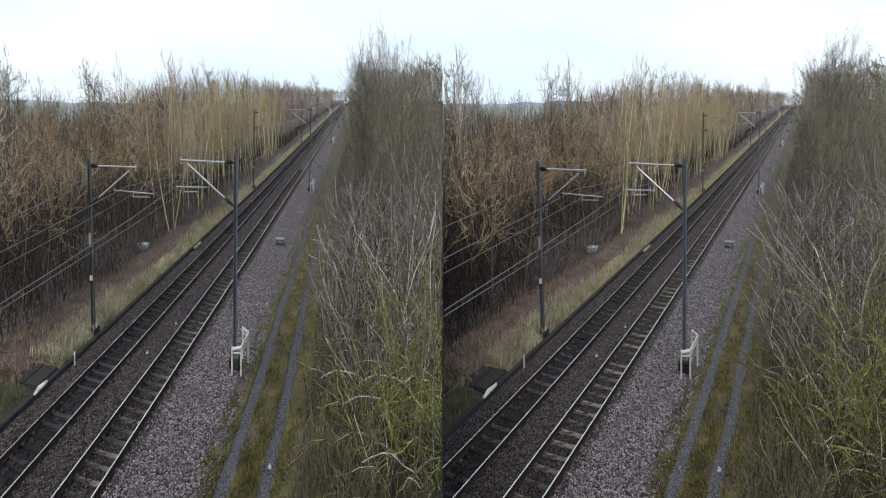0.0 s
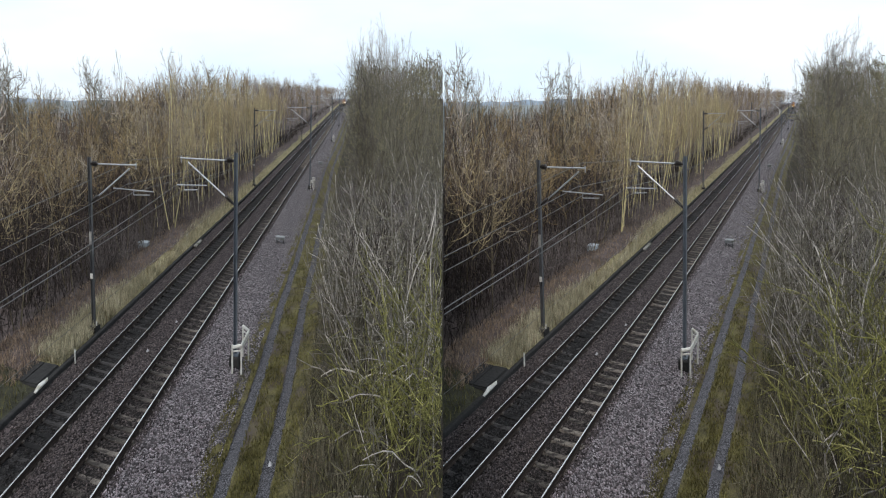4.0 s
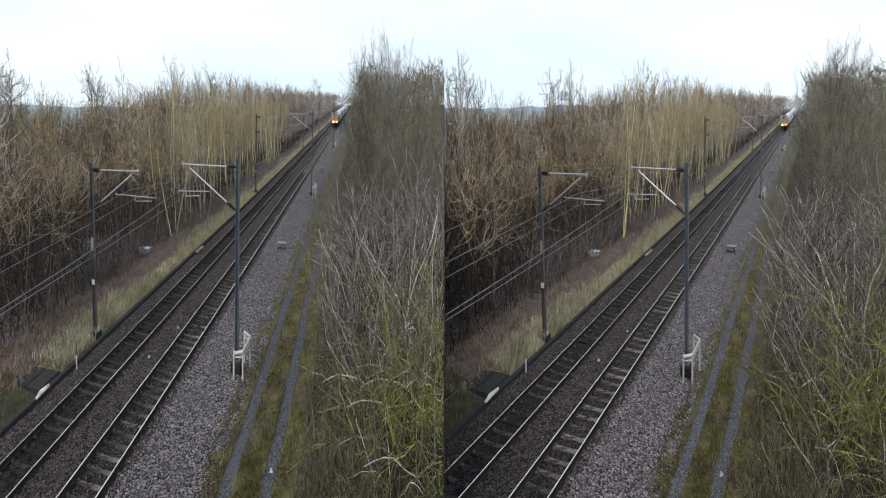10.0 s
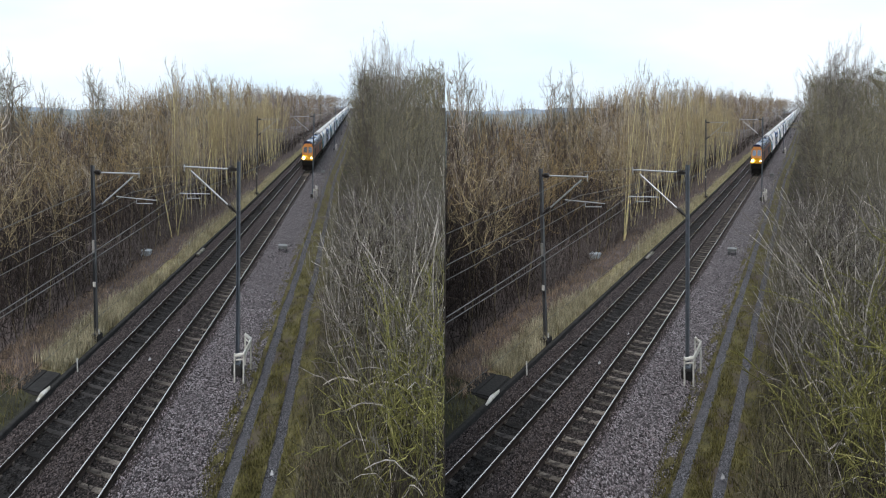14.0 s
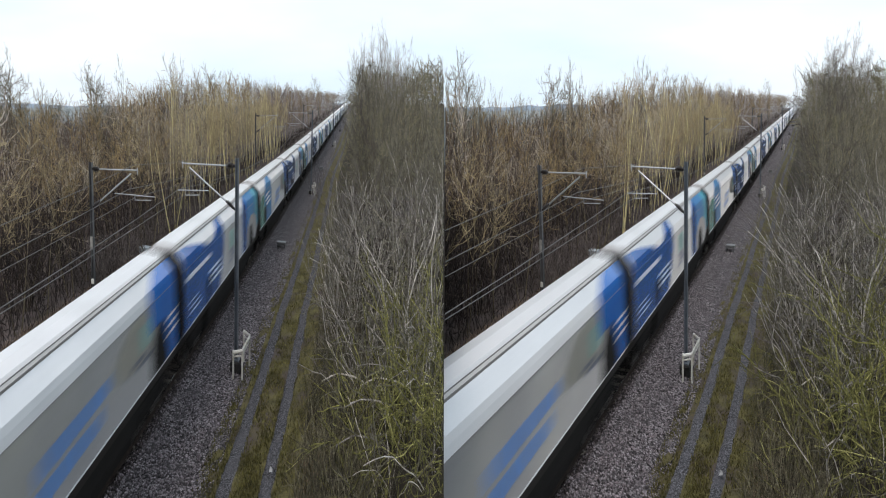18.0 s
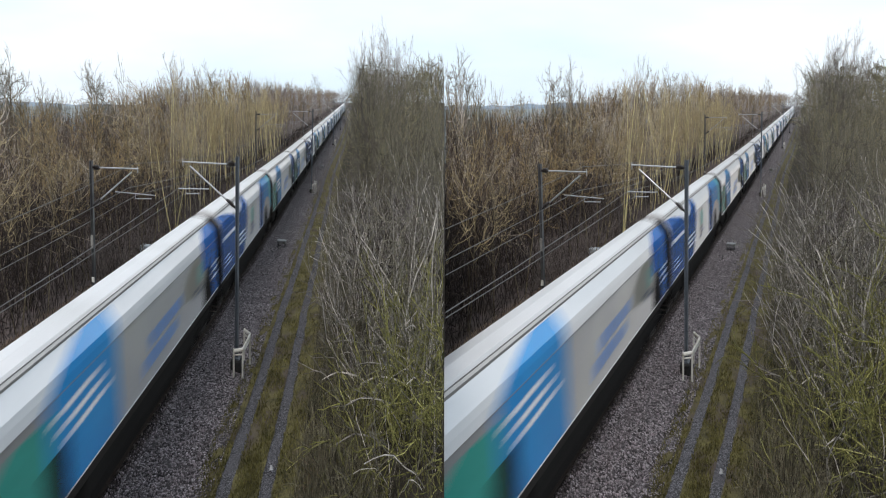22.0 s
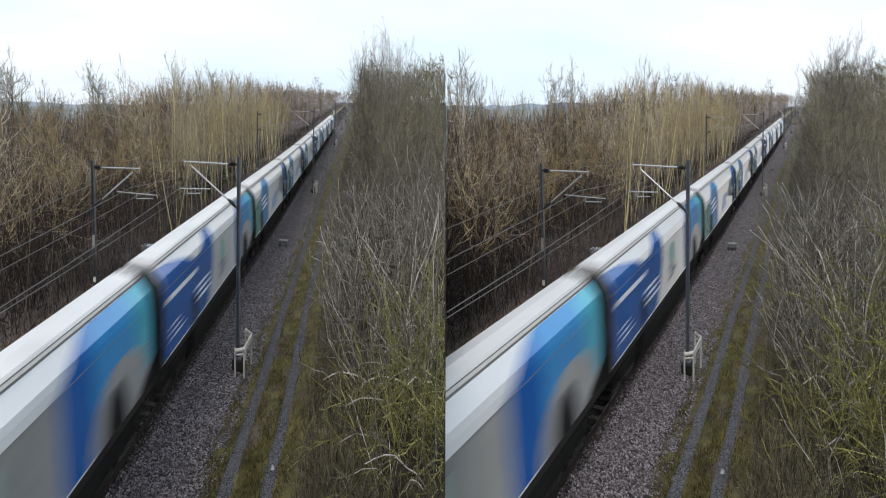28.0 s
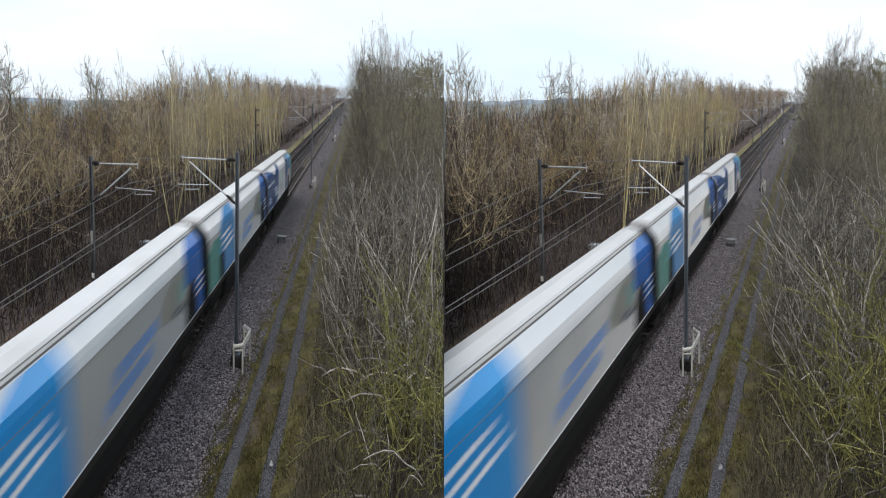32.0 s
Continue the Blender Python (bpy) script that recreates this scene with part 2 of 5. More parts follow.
M_NAVY = material("deep_blue_livery", (0.0012, 0.086, 0.35), (0.0025, 0.125, 0.46), 0.7, 0.17, 0, 9)
M_ENDBLUE = material("bright_blue_livery", (0.0015, 0.105, 0.44), (0.003, 0.16, 0.57), 0.7, 0.17, 0, 9)
M_TEAL = material("teal_livery", (0.022, 0.308, 0.462), (0.0385, 0.462, 0.616), 0.7, 0.17, 0, 9)
M_CREAM = material("cream_livery", (0.2442, 0.2372, 0.2065), (0.3182, 0.3102, 0.273), 0.7, 0.3, 0, 9)
M_STRIPE = material("white_livery", (0.7, 0.72, 0.74), (0.8, 0.81, 0.82), 0.7, 0.5, 0.04, 9)
M_MINT = material("faded_mint_paint", (0.15, 0.3375, 0.3125), (0.225, 0.4125, 0.375), 0.9, 0.4, 0, 9)
M_NAVYGREY = material("faded_navy_lettering", (0.05, 0.07, 0.13), (0.09, 0.11, 0.18), 0.9, 0.4, 0, 9)
M_FAINT = material("faded_blue_lettering", (0.030, 0.150, 0.42), (0.060, 0.215, 0.54), 0.9, 0.4, 0, 9)
# sheen added to pale these paints at glancing angles, like sky glare
for wagon_paint, much in ((M_ROOF, 1.0), (M_SHOULDER, 0.8), (M_SIDE, 0.7), (M_DISC, 0.3), (M_GREEN, 0.1), (M_BLUE, 0.1), (M_TEAL, 0.1), (M_FAINT, 0.25)):
    coating = wagon_paint.node_tree.nodes["Principled BSDF"]
    coating.inputs["Sheen Weight"].default_value, coating.inputs["Sheen Roughness"].default_value = much, 0.35
M_BLACK = material("sooty_underframe", (0.003, 0.0026, 0.0025), (0.012, 0.0105, 0.0095), 2, 0.95, 0.2, 20)
M_RUBBER = material("black_rubber", (0.012, 0.012, 0.012), (0.03, 0.03, 0.03), 4, 0.8, 0.1)
M_WHEEL = material("worn_wheel_steel", (0.05, 0.045, 0.04), (0.16, 0.15, 0.14), 4, 0.5, 0.1, metal=0.6)
M_ORANGE = material("orange_loco_paint", (0.40, 0.105, 0.006), (0.54, 0.17, 0.015), 0.9, 0.4, 0.04, 9)
M_YELLOW = material("warning_yellow_paint", (0.62, 0.29, 0.008), (0.74, 0.38, 0.014), 1.2, 0.4, 0.04, 9)
M_LBLUE = material("dark_blue_loco_paint", (0.002, 0.00765, 0.0352), (0.0056, 0.0171, 0.0638), 0.9, 0.35, 0, 9, coat=0.12)
M_LROOF = material("blue_loco_roof", (0.009, 0.048, 0.145), (0.024, 0.088, 0.230), 0.8, 0.24, 0, 9, coat=0.3)
M_GLASS = material("dark_cab_glass", (0.012, 0.016, 0.018), (0.03, 0.036, 0.04), 1, 0.08, 0)
M_SCREEN = material("sky_lit_windscreen", (0.19, 0.195, 0.21), (0.25, 0.255, 0.27), 1, 0.10, 0, metal=0.9)
M_CABFACE = material("orange_cab_face", (0.40, 0.150, 0.030), (0.52, 0.205, 0.045), 1.2, 0.4, 0.04, 9)
M_GRILLE = material("dark_grille", (0.005, 0.005, 0.006), (0.02, 0.02, 0.022), 3, 0.7, 0.3, 40)
M_LAMP = material("lit_headlamp", (0.9, 0.9, 0.85), (0.95, 0.95, 0.9), 1, 0.3, 0, glow=80.0)
M_LAMP_DIM = material("lamp_glass", (0.80, 0.78, 0.72), (0.90, 0.88, 0.82), 1, 0.2, 0, glow=7.0)


def stones(name, dark, light, tint, grain, view):
    """Crushed stone: every stone its own grey, with dark gaps; grain: stones in a metre."""
    m = bpy.data.materials.new(name)
    m.use_nodes = True
    n, l = m.node_tree.nodes, m.node_tree.links
    b = n["Principled BSDF"]
    tc, mp = n.new("ShaderNodeTexCoord"), n.new("ShaderNodeMapping")
    mp.inputs["Scale"].default_value = (2, 1, 1) if view == "left" else (0.87, 0.435, 0.435)
    l.new(tc.outputs["Object"], mp.inputs["Vector"])
    vo = n.new("ShaderNodeTexVoronoi")
    vo.inputs["Scale"].default_value, vo.inputs["Randomness"].default_value = grain, 1.0
    l.new(mp.outputs["Vector"], vo.inputs["Vector"])
    patchy = n.new("ShaderNodeTexNoise")
    patchy.inputs["Scale"].default_value, patchy.inputs["Detail"].default_value = 0.9, 5
    l.new(mp.outputs["Vector"], patchy.inputs["Vector"])
    sep = n.new("ShaderNodeSeparateColor")
    l.new(vo.outputs["Color"], sep.inputs["Color"])
    cr = n.new("ShaderNodeValToRGB")
    cr.color_ramp.elements[0].position, cr.color_ramp.elements[1].position = 0.15, 0.95
    cr.color_ramp.elements[0].color, cr.color_ramp.elements[1].color = (*dark, 1), (*light, 1)
    l.new(sep.outputs["Red"], cr.inputs["Fac"])
    gap = n.new("ShaderNodeMapRange")
    gap.inputs["From Min"].default_value, gap.inputs["From Max"].default_value = 0.35, 0.75
    gap.inputs["To Min"].default_value, gap.inputs["To Max"].default_value = 0.0, 0.85
    l.new(vo.outputs["Distance"], gap.inputs["Value"])
    m1 = n.new("ShaderNodeMix")
    m1.data_type = "RGBA"
    l.new(gap.outputs["Result"], m1.inputs["Factor"])
    l.new(cr.outputs["Color"], m1.inputs["A"])
    m1.inputs["B"].default_value = (dark[0] * 0.35, dark[1] * 0.35, dark[2] * 0.35, 1)
    pr = n.new("ShaderNodeMapRange")
    pr.inputs["From Min"].default_value, pr.inputs["From Max"].default_value = 0.42, 0.72
    pr.inputs["To Max"].default_value = 0.6
    l.new(patchy.outputs["Fac"], pr.inputs["Value"])
    m2 = n.new("ShaderNodeMix")
    m2.data_type = "RGBA"
    l.new(pr.outputs["Result"], m2.inputs["Factor"])
    l.new(m1.outputs["Result"], m2.inputs["A"])
    m2.inputs["B"].default_value = (*tint, 1)
    l.new(m2.outputs["Result"], b.inputs["Base Color"])
    b.inputs["Roughness"].default_value, b.inputs["Specular IOR Level"].default_value = 0.95, 0.15
    bp = n.new("ShaderNodeBump")
    bp.invert = True
    bp.inputs["Strength"].default_value, bp.inputs["Distance"].default_value = 0.8, 0.04
    l.new(vo.outputs["Distance"], bp.inputs["Height"])
    l.new(bp.outputs["Normal"], b.inputs["Normal"])
    return m


M_CLEAN = {k: stones("clean_ballast", (0.023, 0.0203, 0.0212), (0.360, 0.325, 0.344), (0.076, 0.068, 0.072), 13, k) for k in ("left", "right")}
M_OLD = {k: stones("old_ballast", (0.0098, 0.0080, 0.0080), (0.152, 0.124, 0.125), (0.031, 0.0255, 0.0255), 13, k) for k in ("left", "right")}
M_RUT = {k: stones("worn_wheel_track", (0.044, 0.044, 0.049), (0.212, 0.209, 0.232), (0.102, 0.100, 0.111), 24, k) for k in ("left", "right")}
M_BED = {k: stones("brown_bed_ballast", (0.006, 0.005, 0.0047), (0.085, 0.070, 0.067), (0.014, 0.0117, 0.0110), 13, k) for k in ("left", "right")}
M_DIRTY = {k: stones("oily_ballast", (0.005, 0.0046, 0.0047), (0.050, 0.046, 0.0465), (0.010, 0.0092, 0.0093), 13, k) for k in ("left", "right")}


# ---- the two views ----
ct, st = math.cos(TILT), math.sin(TILT)
cp, sp = math.cos(TURN), math.sin(TURN)
CAM3 = np.array([[1, 0, 0], [0, st, ct], [0, ct, -st]])     # columns: right, up, forward


def squeeze(centre_x, centre_y, size):
    """The linear map about the eye that gives a view half its width and its own centre in the picture, and its size."""
    s = np.array([[0.5, 0, (centre_x - 784) / 1480], [0, 1, -(centre_y - 441) / 1480], [0, 0, 1.0]]) * size
    turn = np.array([[cp, sp, 0], [-sp, cp, 0], [0, 0, 1.0]])   # track space to level world
    return CAM3 @ s @ CAM3.T @ turn


VIEWS = {"left": (squeeze(392, 441, 1.0), (0.5, 1.0, 1.0), -1), "right": (squeeze(1187, 446.5, 2.3), (1.15, 2.3, 2.3), 1)}
EYE_V = np.array([0.0, 0.0, 7.5])


def rise(v):
    """Height that the line has gained at v metres along it."""
    v = np.asarray(v, float)
    return 0.0165 * (np.sqrt(np.clip(v - 60, 0, None) ** 2 + 18 ** 2) - 18) * np.clip(1.0 - np.clip(v - 420, 0, None) / 900, 0.4, 1)


def drift(v):
    """The line's slow bend to the right."""
    return 1.18 * rise(v)


def world_of(view, p):
    """Track space (metres across, along, up from the rail head) to the world."""
    p = np.atleast_2d(np.asarray(p, float)).copy()
    p[:, 0] += drift(p[:, 1])
    p[:, 2] += rise(p[:, 1])
    return (p - EYE_V) @ VIEWS[view][0].T + EYE_V


def place(view, u, v, h):
    return Vector(world_of(view, [(u, v, h)])[0])


def local(view, p):
    """Offsets within a thing, in track space, to the world's axes."""
    return np.atleast_2d(np.asarray(p, float)) @ VIEWS[view][0].T


# ---- mesh tools ----
def mesh_of(name, verts, faces, mat, smooth=False):
    me = bpy.data.meshes.new(name)
    me.from_pydata([tuple(map(float, v)) for v in verts], [], [tuple(map(int, f)) for f in faces])
    me.materials.append(mat)
    if smooth:
        me.polygons.foreach_set("use_smooth", [True] * len(me.polygons))
    me.update()
    return me


def big_mesh(name, verts, tris, mat):
    """A mesh of triangles straight from arrays."""
    me = bpy.data.meshes.new(name)
    verts, tris = np.asarray(verts, np.float32), np.asarray(tris, np.int32)
    me.vertices.add(len(verts))
    me.vertices.foreach_set("co", verts.ravel())
    me.loops.add(tris.size)
    me.loops.foreach_set("vertex_index", tris.ravel())
    me.polygons.add(len(tris))
    me.polygons.foreach_set("loop_start", np.arange(0, tris.size, 3, dtype=np.int32))
    me.polygons.foreach_set("loop_total", np.full(len(tris), 3, np.int32))
    me.materials.append(mat)
    me.update(calc_edges=True)
    me.validate()
    return me


STRETCH = {"diesel_locomotive": (1.0, 1.11, 0.93)}      # length and height by which a thing is drawn out


def part(name, shape, mat, parent, view, label="", smooth=False):
    """Links one mesh, given as (verts, faces) in track space, under a thing or a part."""
    top = parent.parent or parent
    top = top.parent or top
    k = STRETCH.get(top.name.split(".")[0], (1, 1, 1))
    ob = new(name, mesh_of(name, local(view, np.array(shape[0], float) * k), shape[1], mat, smooth))
    ob.parent = parent
    if label:
        ob["label"] = label
    return ob


def thing(name, view, u, v, h, label, category, group="", kind=""):
    ob = new(name)
    ob.empty_display_size = 0.2
    ob.location = place(view, u, v, h)
    return tagged(ob, label, category, group, kind)


def join(*shapes):
    verts, faces = [], []
    for vs, fs in shapes:
        o = len(verts)
        verts += list(vs)
        faces += [tuple(i + o for i in f) for f in fs]
    return verts, faces


def box(x0, x1, y0, y1, z0, z1, b=0.0):
    """A box, with its upright and top edges bevelled by b."""
    if b <= 0:
        v = [(x, y, z) for z in (z0, z1) for x, y in ((x0, y0), (x1, y0), (x1, y1), (x0, y1))]
        return v, [(3, 2, 1, 0), (4, 5, 6, 7), (0, 1, 5, 4), (1, 2, 6, 5), (2, 3, 7, 6), (3, 0, 4, 7)]
    ring = [(x0 + b, y0), (x1 - b, y0), (x1, y0 + b), (x1, y1 - b), (x1 - b, y1), (x0 + b, y1), (x0, y1 - b), (x0, y0 + b)]
    cx, cy = (x0 + x1) / 2, (y0 + y1) / 2
    kx, ky = 1 - 2 * b / (x1 - x0), 1 - 2 * b / (y1 - y0)
    v = [(x, y, z0) for x, y in ring] + [(x, y, z1 - b) for x, y in ring] + [(cx + (x - cx) * kx, cy + (y - cy) * ky, z1) for x, y in ring]
    f = [tuple(range(7, -1, -1)), tuple(range(16, 24))]
    for r in (0, 8):
        f += [(r + i, r + (i + 1) % 8, r + 8 + (i + 1) % 8, r + 8 + i) for i in range(8)]
    return v, f


def tube(a, b, r0, r1=None, n=8):
    """A capped, tapered rod from a to b."""
    a, b = np.array(a, float), np.array(b, float)
    r1 = r0 if r1 is None else r1
    d = (b - a) / np.linalg.norm(b - a)
    s = np.cross(d, (0, 0, 1.0) if abs(d[2]) < 0.9 else (1.0, 0, 0))
    s /= np.linalg.norm(s)
    w = np.cross(d, s)
    ang = [2 * math.pi * i / n for i in range(n)]
    v = [a + r0 * (math.cos(t) * s + math.sin(t) * w) for t in ang] + [b + r1 * (math.cos(t) * s + math.sin(t) * w) for t in ang]
    return v, [(i, (i + 1) % n, n + (i + 1) % n, n + i) for i in range(n)] + [tuple(range(n - 1, -1, -1)), tuple(range(n, 2 * n))]


def extrude(profile, y0, y1):
    """A closed outline (x, z) drawn out along y."""
    n = len(profile)
    v = [(x, y0, z) for x, z in profile] + [(x, y1, z) for x, z in profile]
    return v, [(i, (i + 1) % n, n + (i + 1) % n, n + i) for i in range(n)] + [tuple(range(n - 1, -1, -1)), tuple(range(n, 2 * n))]


def lane_bend(v):
    """The access lane's slow sway to the side."""
    return -0.45 * np.exp(-((v - 98) / 22) ** 2) + 0.5 * np.clip((v - 118) / 40, 0, 1) + 0.025 * np.sin(v * 0.35) + 0.015 * np.sin(v * 0.9 + 1)


def strip(view, name, us, vs, height, mat, label, category, kind="structure", wander=0.0, lane=False):
    """A sheet over us x vs in track space; the left view's sheets end at x = 0."""
    us, vs = np.asarray(us, float), np.asarray(vs, float)
    uu, vv = np.meshgrid(us, vs)
    if wander:
        for col, seed in ((0, 0.0), (-1, 2.6)):
            q = vs + seed
            uu[:, col] += wander * (np.sin(q * 1.13 + seed) + 0.7 * np.sin(q * 2.9 + 1.0) + 0.6 * np.sin(q * 6.1) + 0.5 * np.sin(q * 0.31))
    if lane:
        uu = uu + lane_bend(vv)
    hh = height(uu, vv)
    w = world_of(view, np.stack([uu.ravel(), vv.ravel(), hh.ravel()], 1))
    n = len(us)
    f = [(j * n + i, j * n + i + 1, (j + 1) * n + i + 1, (j + 1) * n + i) for j in range(len(vs) - 1) for i in range(n - 1)]
    bm = bmesh.new()
    bv = [bm.verts.new(p) for p in w]
    for q in f:
        bm.faces.new([bv[i] for i in q])
    if view == "left":
        bmesh.ops.bisect_plane(bm, geom=bm.verts[:] + bm.edges[:] + bm.faces[:], plane_co=(-0.01, 0, 0), plane_no=(1, 0, 0), clear_outer=True)
    me = bpy.data.meshes.new(name)
    bm.to_mesh(me)
    bm.free()
    me.materials.append(mat)
    me.polygons.foreach_set("use_smooth", [True] * len(me.polygons))
    return tagged(new(name, me), label, category, kind=kind)


def bumps(u, v, size, depth):
    """Uneven ground from a few waves."""
    return depth * (np.sin(u / size * 2.1 + 1.3 * np.sin(v / size)) * np.cos(v / size * 1.7 + u / size) * 0.6 + 0.4 * np.sin(u * 3.7 / size + v * 2.9 / size))


def span(a, b, step0, grow=1.0):
    """Steps from a to b that widen with distance."""
    out, s = [a], step0
    while out[-1] < b:
        out.append(min(b, out[-1] + s))
        s *= grow
    return out


# ---- ground ----
ALONG = [-14, -8, -3, 2, 6] + span(8, 620, 0.5, 1.012) + [800, 1100, 1600, 2100]


def ground_left(u, v):
    return -0.22 + np.clip((-16.0 - u) / 3, 0, 1) * 0.25 - np.clip((-18.8 - u) / 4, 0, 1) * 0.35 + bumps(u, v, 2.3, 0.09) * np.clip((-16.2 - u) / 2, 0, 1)


def ground_right(u, v):
    return -0.36 + np.clip((u + 2.3) / 9, 0, 1) * 1.3 + bumps(u, v, 1.7, 0.10) * np.clip((u + 2.3), 0, 1)


def ballast_height(u, v):
    top = -0.20 + bumps(u, v, 0.45, 0.022)
    shoulder = np.clip((u + 7.6) / 2.0, 0, 1) * 0.16 + np.clip((-14.9 - u) / 0.8, 0, 1) * 0.08
    bed = 0.03 * np.exp(-((u + 11.52) / 0.35) ** 2)
    ends = 0.065 * (np.clip((np.abs(u + 9.85) - 0.80) / 0.12, 0, 1) * np.clip((1.7 - np.abs(u + 9.85)) / 0.4, 0, 1) + np.clip((np.abs(u + 13.2) - 0.80) / 0.12, 0, 1) * np.clip((1.7 - np.abs(u + 13.2)) / 0.4, 0, 1))
    return top - shoulder + bed + ends


def build_ground(view):
    strip(view, "ground", [-900, -400, -200, -130, -95], ALONG, ground_left, M_FIELD, "far fields beyond the wood, paled for haze", "field")
    strip(view, "ground", [-95, -80, -60, -50, -44, -38, -34, -31] + span(-29, -17.75, 0.45) + [-17.5], ALONG, ground_left, M_SOIL[view],
          "dark brown leaf-strewn woodland floor beside the railway", "ground")
    strip(view, "grass_verge", span(-17.5, -15.75, 0.25), ALONG, lambda u, v: ground_left(u, v) + 0.02 * np.sin(v * 1.7 + u * 4), M_STRAW[view], "pale dry grass verge beside the cable trough", "verge")
    strip(view, "stony_apron", span(-20.5, -15.6, 0.35), [v for v in ALONG if v < 18.6], lambda u, v: ground_left(u, v) + 0.05, M_APRON[view], "mossy stony ground beside the inspection chamber", "ground")
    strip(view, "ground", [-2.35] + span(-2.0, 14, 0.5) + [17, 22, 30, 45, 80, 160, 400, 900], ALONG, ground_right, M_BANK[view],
          "brown and mossy bank of leaf litter, darkened for shrub shade", "ground")
    strip(view, "ballast_bed", span(-15.75, -8.60, 0.17), ALONG, ballast_height, M_OLD[view], "dark brown crushed stone ballast under two railway tracks", "ballast")
    strip(view, "ballast_shoulder", span(-8.66, -5.1, 0.17), ALONG, ballast_height, M_CLEAN[view], "grey crushed stone ballast shoulder beside the track", "ballast")
    strip(view, "verge", span(-5.86, -4.84, 0.15), ALONG, lambda u, v: -0.37 + bumps(u, v, 0.6, 0.02), M_VERGE[view], "mossy green verge along the ballast edge", "verge", wander=0.03, lane=True)
    strip(view, "road", span(-5.05, -4.05, 0.125), ALONG, lambda u, v: -0.40 + bumps(u, v, 0.9, 0.012), M_RUT[view], "worn grey gravel wheel track of an access lane", "wheel track", lane=True)
    strip(view, "verge", span(-4.28, -3.16, 0.18), ALONG, lambda u, v: -0.37 + bumps(u, v, 0.6, 0.02), M_VERGE[view], "mossy grass strip between two wheel tracks", "verge", wander=0.03, lane=True)
    strip(view, "road", span(-3.32, -2.40, 0.115), ALONG, lambda u, v: -0.40 + bumps(u, v, 0.9, 0.012), M_RUT[view], "worn grey gravel wheel track of an access lane", "wheel track", lane=True)
    strip(view, "verge", span(-2.61, -1.70, 0.12), ALONG, lambda u, v: np.maximum(-0.375, ground_right(u, v) + 0.012) + bumps(u, v, 0.6, 0.015), M_VERGE[view], "mossy edge of the access lane", "verge", wander=0.03, lane=True)
    strip(view, "ground", [-900, -300, -60, -20, -12, -4, 2, 10, 40, 200, 900], ALONG, lambda u, v: -0.9 + 0 * u, M_SOIL[view], "bare brown subsoil under the railway cutting", "ground")
    for centre, bed in ((-9.85, M_BED), (-13.2, M_DIRTY)):
        strip(view, "oily_bed", span(centre - 0.68, centre + 0.68, 0.17), ALONG, lambda u, v: ballast_height(u, v) + 0.008, bed[view],
              "oil-stained dark ballast between the rails", "ballast")


# ---- tracks ----
def rail_profile(c):
    return [(c - 0.07, -0.155), (c + 0.07, -0.155), (c + 0.07, -0.14), (c + 0.012, -0.12), (c + 0.012, -0.045), (c + 0.036, -0.035),
            (c + 0.036, -0.004), (c - 0.036, -0.004), (c - 0.036, -0.035), (c - 0.012, -0.045), (c - 0.012, -0.12), (c - 0.07, -0.14)]


def swept(view, profile, vs, close=True):
    """An outline carried along the line, in the world."""
    n = len(profile)
    pts = world_of(view, [(x, v, z) for v in vs for x, z in profile])
    m = n if close else n - 1
    f = [(j * n + i, j * n + (i + 1) % n, (j + 1) * n + (i + 1) % n, (j + 1) * n + i) for j in range(len(vs) - 1) for i in range(m)]
    return pts, f


RUN = [-14, 0] + span(6, 620, 3.0, 1.03) + [800, 1100]


def sleeper_shape():
    body = extrude([(-1.25, -0.30), (1.25, -0.30), (1.25, -0.19), (0.95, -0.15), (0.45, -0.152), (0.3, -0.168), (-0.3, -0.168), (-0.45, -0.152), (-0.95, -0.15), (-1.25, -0.19)], -0.125, 0.125)
    v, f = body
    v = [(x, y * (1 - 0.25 * max(0, (z + 0.2) / 0.05)) if z > -0.2 else y, z) for x, y, z in v]
    return v, f


